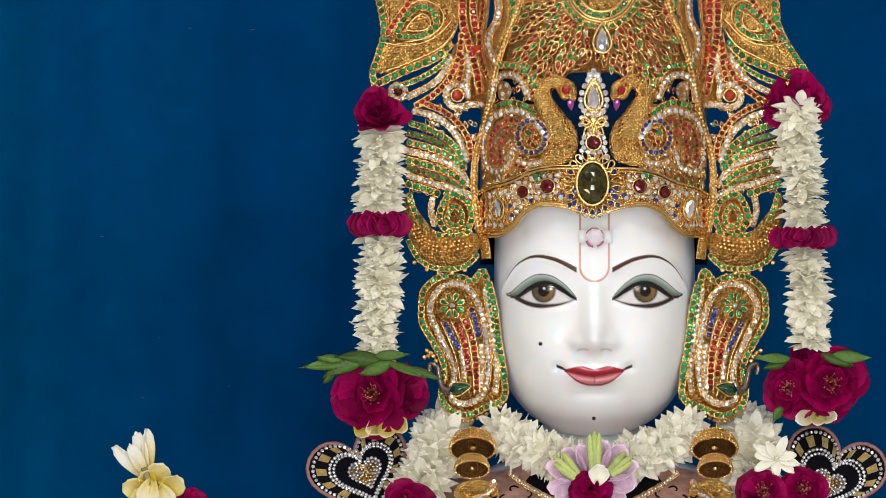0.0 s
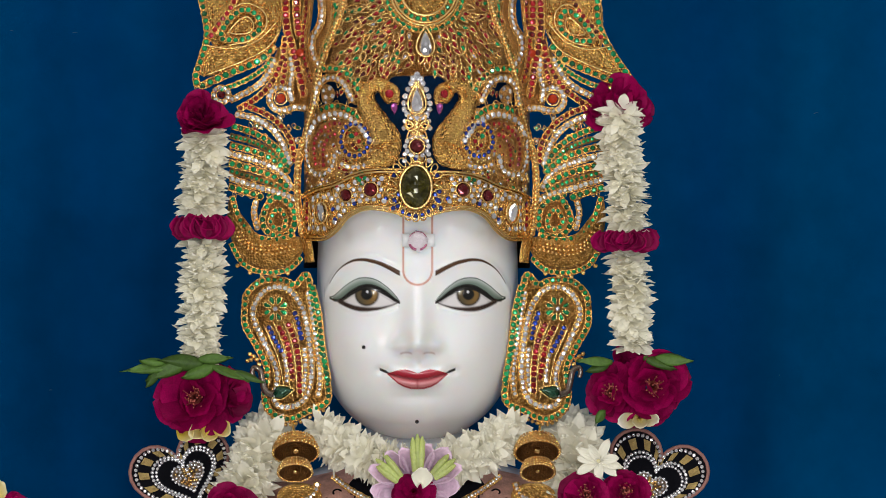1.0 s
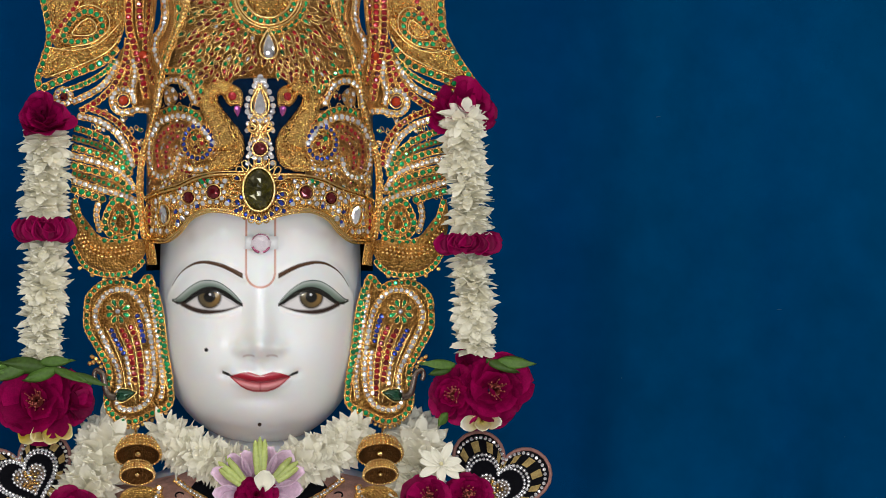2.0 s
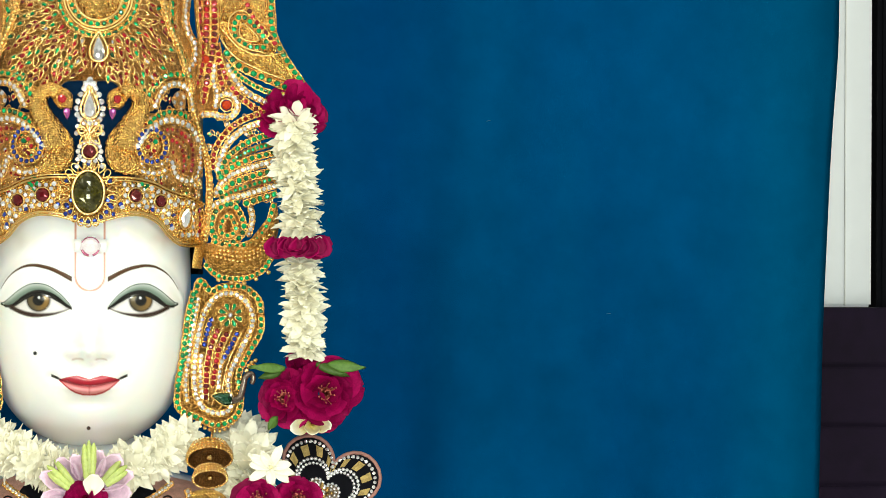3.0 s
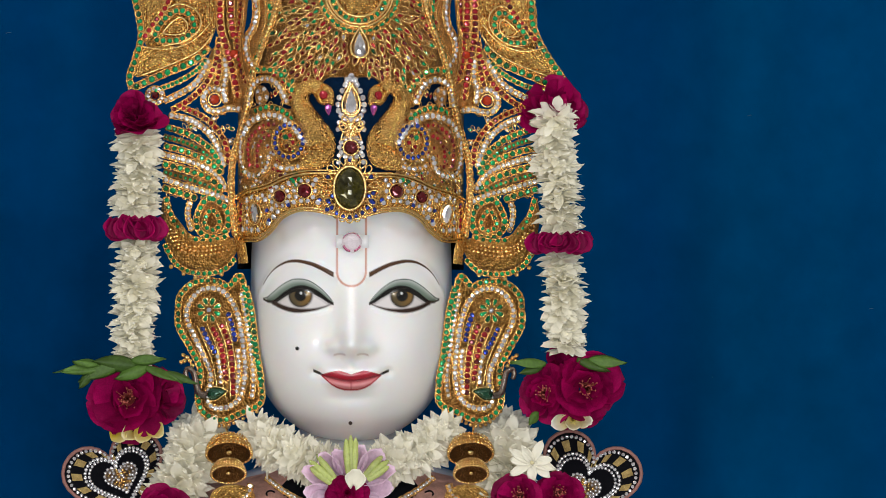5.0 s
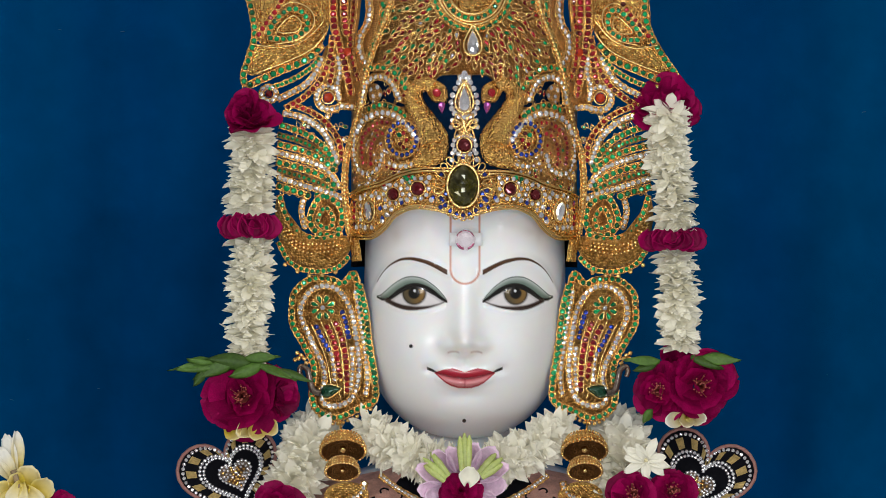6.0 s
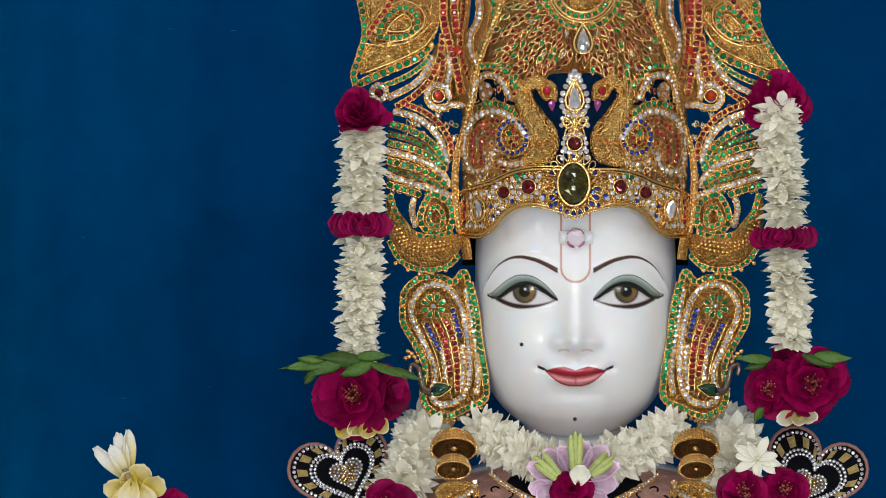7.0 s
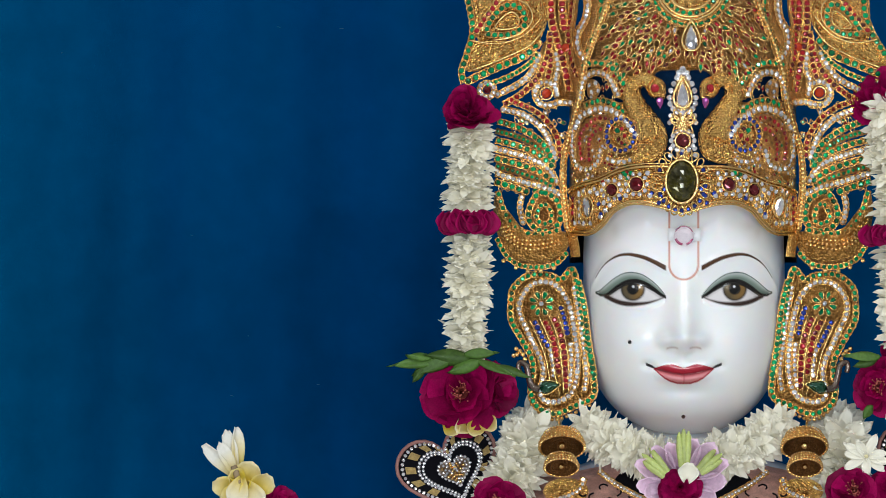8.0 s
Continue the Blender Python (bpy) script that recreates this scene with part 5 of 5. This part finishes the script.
def petal_at(owner, name, u0, v0, u1, v1, y, width, mat, cup=0.3, curl=0.1, roll=0.0, seed=0, front=0.02, point=0.75):
    a, b = P(u0, v0, y), P(u1, v1, y - front)
    d = b - a
    x = d.normalized()
    z = Vector((0, -1, 0.1))
    z = (z - x * z.dot(x)).normalized()
    m = Matrix((x, z.cross(x), z)).transposed().to_4x4()
    g = petal_mesh(d.length, width * SCALE, cup, curl, 8, 6, 0.03, point, seed, point < 0.9, 0.12)
    me = mesh(name, *g)
    me.materials.append(mat)
    ob = piece(name, me, owner, Matrix.Translation(a) @ m @ Matrix.Rotation(roll, 4, "X"))
    mod = ob.modifiers.new("thick", "SOLIDIFY"); mod.thickness = 0.0005
    return ob


def hanging_garlands():
    R = random.Random(4)
    g = thing("garland", "white jasmine garland with crimson roses and leaves below the crown", "garland", "garlands hung from the crown", P(640, 200, -0.01))
    strand(g, [(640, 232, -0.038), (641, 300, -0.034), (637, 372, -0.034)], 48, 8.5, 1, 1)
    strand(g, [(638, 415, -0.034), (638, 500, -0.034), (635, 560, -0.034), (636, 636, -0.034)], 47, 8.5, 0, 2)
    rose(g, 642, 204, -0.048, 52, (-0.05, -0.6, 0.75), 20, 0.7, False, rng=R)
    rose(g, 630, 192, -0.045, 48, (-0.3, -0.9, 0.3), 14, 0.9, False, rng=R)
    for k in range(9):
        an = -2.9 + 2.7 * k / 8
        petal_at(g, "petal", 637 + 10 * math.cos(an), 396 + R.uniform(-4, 4), 637 + 56 * math.cos(an), 394 + R.uniform(-9, 12), -0.034 + 0.016 * math.sin(an), 40, ROSE, 0.3, 0.1, R.uniform(-0.6, 0.6), k, 0.014 * -math.sin(an))
    for k in range(8):
        u = 596 + 11 * k
        petal_at(g, "petal", u, 382 + R.uniform(-4, 3), u + R.uniform(-8, 8), 416 + R.uniform(-6, 2), -0.050 - 0.005 * math.sin(math.pi * k / 7), 38, ROSE, 0.25, -0.15, R.uniform(-0.4, 0.4), k, 0.004)
    rose(g, 625, 700, -0.045, 76, (-0.1, -0.95, 0.15), 26, 0.95, rng=R)
    rose(g, 690, 692, -0.030, 55, (0.7, -0.7, 0.1), 22, 0.8, False, rng=R)
    rose(g, 645, 730, -0.030, 58, (0.1, -0.7, -0.5), 20, 0.7, False, rng=R)
    for i, (a, b, c_, d, w) in enumerate(((592, 640, 495, 649, 30), (575, 636, 528, 630, 24), (620, 634, 540, 670, 34), (640, 640, 560, 632, 40), (660, 640, 600, 662, 36), (630, 632, 690, 628, 26), (655, 640, 722, 664, 30), (690, 650, 748, 668, 22), (560, 650, 538, 680, 24))):
        leaf(g, a, b, c_, d, -0.055, w, -0.05, (-0.5 + 0.25 * i) % 1 - 0.5, seed=i)
    for i, (a, b, c_, d) in enumerate(((650, 745, 612, 772), (655, 748, 645, 782), (662, 745, 690, 768), (600, 752, 622, 778))):
        petal_at(g, "petal", a, b, c_, d, -0.036, 32, PLUMERIA, 0.35, 0.2, 0, i, 0.012, 0.7)

    h = thing("garland", "white jasmine garland ending in a pair of crimson roses", "garland", "garlands hung from the crown", P(1380, 190, -0.01))
    strand(h, [(1378, 192, -0.046), (1380, 290, -0.034), (1388, 340, -0.034), (1390, 402, -0.034)], 46, 9, 1, 3)
    strand(h, [(1390, 445, -0.034), (1394, 500, -0.034), (1398, 560, -0.034), (1400, 612, -0.034)], 44, 9.5, 1, 5)
    rose(h, 1378, 172, -0.036, 62, (0.1, -0.8, 0.5), 22, 0.75, False, rng=R)
    rose(h, 1396, 184, -0.032, 50, (0.4, -0.8, 0.2), 18, 0.8, False, rng=R)
    rose(h, 1345, 192, -0.034, 44, (-0.5, -0.8, 0.0), 16, 0.8, False, rng=R)
    for k in range(9):
        an = -2.9 + 2.7 * k / 8
        petal_at(h, "petal", 1387 + 10 * math.cos(an), 421 + R.uniform(-3, 3), 1387 + 62 * math.cos(an), 420 + R.uniform(-8, 14), -0.034 + 0.016 * math.sin(an), 36, ROSE, 0.3, 0.1, R.uniform(-0.6, 0.6), k + 20, 0.014 * -math.sin(an))
    for k in range(9):
        u = 1345 + 10.5 * k
        petal_at(h, "petal", u, 406 + R.uniform(-3, 3), u + R.uniform(-8, 8), 438 + R.uniform(-5, 2), -0.050 - 0.005 * math.sin(math.pi * k / 8), 36, ROSE, 0.25, -0.15, R.uniform(-0.4, 0.4), k, 0.004)
    rose(h, 1436, 680, -0.045, 72, (0.15, -0.97, 0.1), 26, 0.95, rng=R)
    rose(h, 1362, 690, -0.040, 58, (-0.35, -0.9, 0.1), 24, 0.9, rng=R)
    rose(h, 1400, 640, -0.030, 44, (0, -0.8, 0.5), 18, 0.8, False, rng=R)
    rose(h, 1410, 718, -0.028, 46, (0, -0.8, -0.4), 18, 0.8, False, rng=R)
    for i, (a, b, c_, d, w) in enumerate(((1365, 634, 1303, 628, 30), (1358, 640, 1318, 650, 24), (1440, 628, 1508, 630, 34), (1420, 626, 1480, 644, 28), (1352, 722, 1338, 745, 24))):
        leaf(h, a, b, c_, d, -0.052, w, -0.08, 0.3 - 0.2 * i, seed=i + 30)
    for i, (a, b, c_, d) in enumerate(((1410, 735, 1368, 748), (1412, 735, 1412, 760), (1414, 735, 1452, 742))):
        petal_at(h, "petal", a, b, c_, d, -0.036, 28, PLUMERIA_PALE, 0.35, 0.2, 0, i + 3, 0.012, 0.7)


hanging_garlands()


def neck_garland():
    g = thing("garland", "thick cream-white jasmine garland round the statue's neck", "garland", "", P(1017, 820, -0.05))
    for m in (False, True):
        f = lambda pts: [((2034 - u if m else u), v, y) for u, v, y in pts]
        strand(g, f([(846, 756, -0.035), (880, 784, -0.06), (924, 803, -0.08), (968, 819, -0.09), (1012, 830, -0.095)]), 47, 7.5, 0, 11 + m)
        strand(g, f([(756, 760, 0.03), (746, 784, -0.03), (732, 818, -0.04), (710, 860, -0.045), (690, 905, -0.045)]) if not m else
               [(1288, 762, 0.03), (1298, 790, -0.03), (1298, 828, -0.045), (1284, 872, -0.05), (1272, 920, -0.05)], 56, 8, 0, 21 + m)
    f2 = thing("flower", "single open white star-shaped flower on the garland", "flower", place=P(1340, 812, -0.08))
    for k in range(9):
        an = 2 * math.pi * k / 9 + 0.3 + 0.25 * math.sin(5 * k)
        far = 1 + 0.18 * math.sin(3 * k)
        petal_at(f2, "petal", 1340 + 3 * math.cos(an), 812 + 3 * math.sin(an), 1340 + 43 * far * math.cos(an), 812 + 36 * far * math.sin(an), -0.074, 15, PETAL, 0.35, -0.12, 0.2 * math.sin(7 * k), k, 0.006, 1.3)
    part("heart", pad_geo(ring(1340, 812, 4, 8), lambda u, v: -0.075, 5), CREAM, f2, fix=True)
    R = random.Random(9)
    for u, v, y, r, lab in ((690, 892, -0.085, 54, "crimson rose tucked under the white garland"), (1318, 872, -0.085, 52, "crimson rose beside the white star flower"), (1388, 868, -0.07, 48, "crimson rose overlapping the beaded shoulder ornament")):
        t = thing("rose_flower", lab, "rose", "roses on the chest", P(u, v, y))
        rose(t, u, v, y, r, (0.05, -0.9, 0.35), 26, 0.9, rng=R)
    # flower cluster at the throat
    o = thing("flower_cluster", "pink blossoms with green buds round a crimson rose at the throat", "flowers", place=P(1015, 850, -0.11))
    for i, (a, b, c_, d, w) in enumerate(((995, 850, 928, 822, 48), (990, 862, 930, 860, 46), (1000, 840, 962, 790, 48), (985, 872, 945, 884, 44), (1030, 838, 1072, 782, 56), (1028, 832, 1040, 776, 42), (1040, 850, 1102, 825, 46), (1042, 862, 1098, 858, 50), (1040, 872, 1080, 886, 44), (1005, 835, 985, 785, 40))):
        petal_at(o, "petal", a, b, c_, d, -0.105, w * 0.7, PINK, 0.4, 0.15, 0.3 * math.sin(5 * i), i, 0.012, 0.7)
    for i, (a, b, c_, d) in enumerate(((1014, 830, 1010, 770), (1020, 832, 1018, 764), (1024, 830, 1027, 768), (985, 842, 945, 808), (990, 838, 958, 798), (982, 848, 946, 820), (1048, 838, 1085, 808), (1044, 834, 1074, 800), (1050, 842, 1086, 818))):
        p_ = [P(a, b, -0.118), P((a + c_) / 2, (b + d) / 2, -0.122), P(c_ * 0.85 + a * 0.15, d * 0.85 + b * 0.15, -0.12), P(c_, d, -0.118)]
        part("bud", tube(p_, 6.5 * SCALE, 7, taper=lambda t: 0.55 + 0.6 * math.sin(math.pi * min(1, t + 0.1)) - 0.3 * t), BUD, o, "pale green bud")
    petal_at(o, "petal", 1024, 852, 1030, 822, -0.128, 36, PETAL, 0.4, 0.1, 0, 5, 0.006)
    rose(o, 1012, 866, -0.118, 40, (0, -0.9, 0.3), 24, 0.8, False, rng=R)


neck_garland()


def heart_line(cu, cv, unit, turn, n=44):
    out = []
    for k in range(n):
        t = 2 * math.pi * k / n
        x = 16 * math.sin(t) ** 3
        z = 13 * math.cos(t) - 5 * math.cos(2 * t) - 2 * math.cos(3 * t) - math.cos(4 * t)
        x, z = x * math.cos(turn) + z * math.sin(turn), -x * math.sin(turn) + z * math.cos(turn)
        out.append(Vector((cu + unit * x, cv - unit * z, 0)))
    return out


def shoulder_ornament(cu, cv, turn, du, dv):
    S = lambda u, v: -0.012
    o = thing("shoulder_ornament", "black velvet heart ornament edged with silver beads and gold stripes", "ornament", "pair of shoulder ornaments", P(cu, cv, -0.012))
    unit = 5.6
    base = heart_line(cu, cv, unit, turn)
    n = len(base)
    verts = [P(p.x, p.y, -0.012 - d) for d in (0, 0.003) for p in base]
    faces = [(k, (k + 1) % n, n + (k + 1) % n, n + k) for k in range(n)] + [tuple(range(n)), tuple(range(2 * n - 1, n - 1, -1))]
    part("velvet", (verts, faces), BLACK, o, "black velvet ground", smooth=False, fix=True)
    part("piping", wire_geo(base, 3.4, S, 6, 0, True, 7), BORDER, o, "pinkish brown piping")

    def nested(k, n=90):
        """The heart again, smaller, and set off towards its point."""
        return heart_line(cu + du * (1 - k), cv + dv * (1 - k), unit * k, turn, n)

    def beads(k, size, gap, kind):
        line = nested(k)
        line.append(line[0])
        for q, d in resample(line, gap):
            stone(o, kind, q.x, q.y, size, S, 9, tilt=0.3)
    beads(0.91, 3.4, 8.4, "clear")
    beads(0.64, 3.5, 7.2, "silver")
    beads(0.57, 3.1, 6.6, "silver")
    beads(0.32, 3.4, 7.0, "silver")
    inner = nested(0.32, 44)
    iu, iv = cu + du * 0.68, cv + dv * 0.68
    verts = [P(p.x, p.y, -0.0158) for p in inner] + [P(iu + (p.x - iu) * 0.8, iv + (p.y - iv) * 0.8, -0.0175) for p in inner]
    m = len(inner)
    heart = part("inner_heart", (verts, [(k, (k + 1) % m, m + (k + 1) % m, m + k) for k in range(m)] + [tuple(range(m, 2 * m))]), material("glitter", (0.34, 0.24, 0.16), 0.3, 0.8, 0.5, 700, 1.0, 1400, kind="cells"), o, "glittering bead-filled heart", fix=True)
    R = random.Random(5)
    for ring_k in (0.25, 0.18, 0.11, 0.05):
        line = heart_line(iu, iv, unit * ring_k, turn, 60)
        for q, d in resample(line + [line[0]], 6.5):
            stone(heart, R.choice(("gold", "clear", "silver")), q.x, q.y, 2.6, S, 14, tilt=0.5)
    a, b = nested(0.69, 60), nested(0.86, 60)
    for k in range(0, 60, 3):
        if 21 < k < 39 or k < 3 or k > 57:
            continue
        quad = []
        for f in (0, 0.33, 0.66, 1):
            quad.append((a[k].lerp(a[(k + 1) % 60], f * 1.45), b[k].lerp(b[(k + 1) % 60], f * 1.45)))
        verts = [P(p.x, p.y, -0.0156 - (0.0008 if i in (1, 2) else 0)) for i, q in enumerate(quad) for p in q]
        part("gold_stripe", (verts, [(0, 1, 3, 2), (2, 3, 5, 4), (4, 5, 7, 6)]), STRIPE, o, fix=True)


shoulder_ornament(1441, 836, radians(20), -14, 32)
shoulder_ornament(605, 836, radians(-20), 14, 2)


def dress():
    d = thing("robe", "pink brocade robe with black scrolls and silver bead piping", "robe", place=P(1017, 900, 0.02))
    seg, verts, faces = 60, [], []
    prof = [(812, 118, 0.062), (835, 200, 0.075), (862, 318, 0.085), (905, 396, 0.095), (1100, 350, 0.10), (1500, 320, 0.105), (2000, 360, 0.135), (2380, 395, 0.15)]
    prof = [tuple(p) for p in smooth_line(prof, 0.2)]
    for v, w, dep in prof:
        c = P(1018.5, v, 0.02)
        for j in range(seg):
            an = 2 * math.pi * j / seg
            verts.append(Vector((c.x + w * SCALE * math.cos(an), 0.03 + dep * math.sin(an), c.z)))
    for i in range(len(prof) - 1):
        for j in range(seg):
            faces.append((i * seg + j, (i + 1) * seg + j, (i + 1) * seg + (j + 1) % seg, i * seg + (j + 1) % seg))
    ob = part("cloth", (verts, faces), DRESS, d, fix=True)
    S = lambda u, v: -0.056 - 0.00035 * max(0, v - 840)
    for m in (False, True):
        f = lambda pts: flip(pts, m)
        part("collar", ribbon_geo(smooth_line([(x, y, 0) for x, y in f([(905, 842), (940, 868), (985, 890), (1017, 900)])], 0.2), 16, S, 3), BLACK, d, "black collar band", fix=True)
        jewel_row(d, "bead_piping", [(868, 838), (900, 862), (940, 884), (975, 900)], "silver", 3.4, 6.5, 7, S, m)
        jewel_row(d, "bead_piping", [(842, 850), (835, 868), (815, 882), (785, 890)], "clear", 4.0, 8, 9, lambda u, v: -0.058 - 0.0002 * max(0, v - 840), m)
        part("brooch", pad_geo(f(ring(810, 874, 40, 12, 0.6)), lambda u, v: -0.062, 12), GOLD_GRAIN, d, "gold brooch", fix=True)
        R = random.Random(3)
        for k in range(9):
            u0, v0 = 845 + 14 * k + R.uniform(-3, 3), 872 + R.uniform(-4, 14) + (k % 2) * 8
            pts = [(u0 + 6 * t * math.cos(1.9 * t + k), v0 + 5 * t * math.sin(1.9 * t + k)) for t in (0.4, 0.8, 1.2, 1.6, 2.0)]
            part("scroll", wire_geo(smooth_line([(x, y, 0) for x, y in f(pts)], 0.25), 1.6, lambda u, v: -0.0585 - 0.0002 * max(0, v - 840), 1), BLACK, d)


dress()


def flower_spray():
    """Plumeria and a rose on a stalk that stands on the plinth."""
    t = thing("flower_spray", "cream plumeria blossoms and a crimson rose on a stalk", "flowers", place=P(240, 900, -0.02))
    for i, (a, b, c_, d, w, mat) in enumerate(((227, 846, 228, 761, 26, PLUMERIA), (226, 846, 207, 766, 26, PLUMERIA_PALE), (226, 848, 166, 793, 26, PLUMERIA_PALE), (226, 848, 196, 788, 24, PLUMERIA_PALE))):
        petal_at(t, "petal", a, b, c_, d, -0.02 - 0.0012 * i, w, mat, 0.25, -0.05, (0.6, 0, -0.3, 0.2)[i], i, 0.006, 0.8)
    part("flower_tube", tube([P(232, 866, -0.034), P(228, 850, -0.034), P(222, 830, -0.032)], 5 * SCALE, 7, taper=lambda q: 0.8 + 0.5 * q), STEM, t)
    for i, (a, b, c_, d, w, mat) in enumerate(((240, 866, 256, 820, 48, PLUMERIA), (236, 862, 212, 838, 36, PLUMERIA), (232, 866, 184, 864, 40, PLUMERIA), (252, 872, 290, 846, 44, PLUMERIA), (238, 868, 206, 900, 46, PLUMERIA), (244, 862, 262, 906, 50, PLUMERIA_PALE), (236, 852, 222, 900, 40, PLUMERIA_PALE))):
        petal_at(t, "petal", a, b, c_, d, -0.024 - 0.0016 * i, w, mat, 0.3, (0.1, 0.2, -0.1, 0.1, -0.2, -0.2, 0.1)[i], (0, 0.2, -0.4, 0.4, 0, 0, 0)[i], i + 8, 0.008, 0.7)
    rose(t, 308, 898, -0.02, 42, (0.2, -0.8, 0.5), 24, 0.8, False, rng=random.Random(2))
    zb = EYE + (441 - 2400) * SCALE
    a = P(245, 880, -0.01)
    part("stalk", tube([a, Vector((a.x, -0.01, zb + 0.3)), Vector((a.x + 0.005, -0.01, zb - 0.001))], 0.006, 8), STEM, t)


flower_spray()
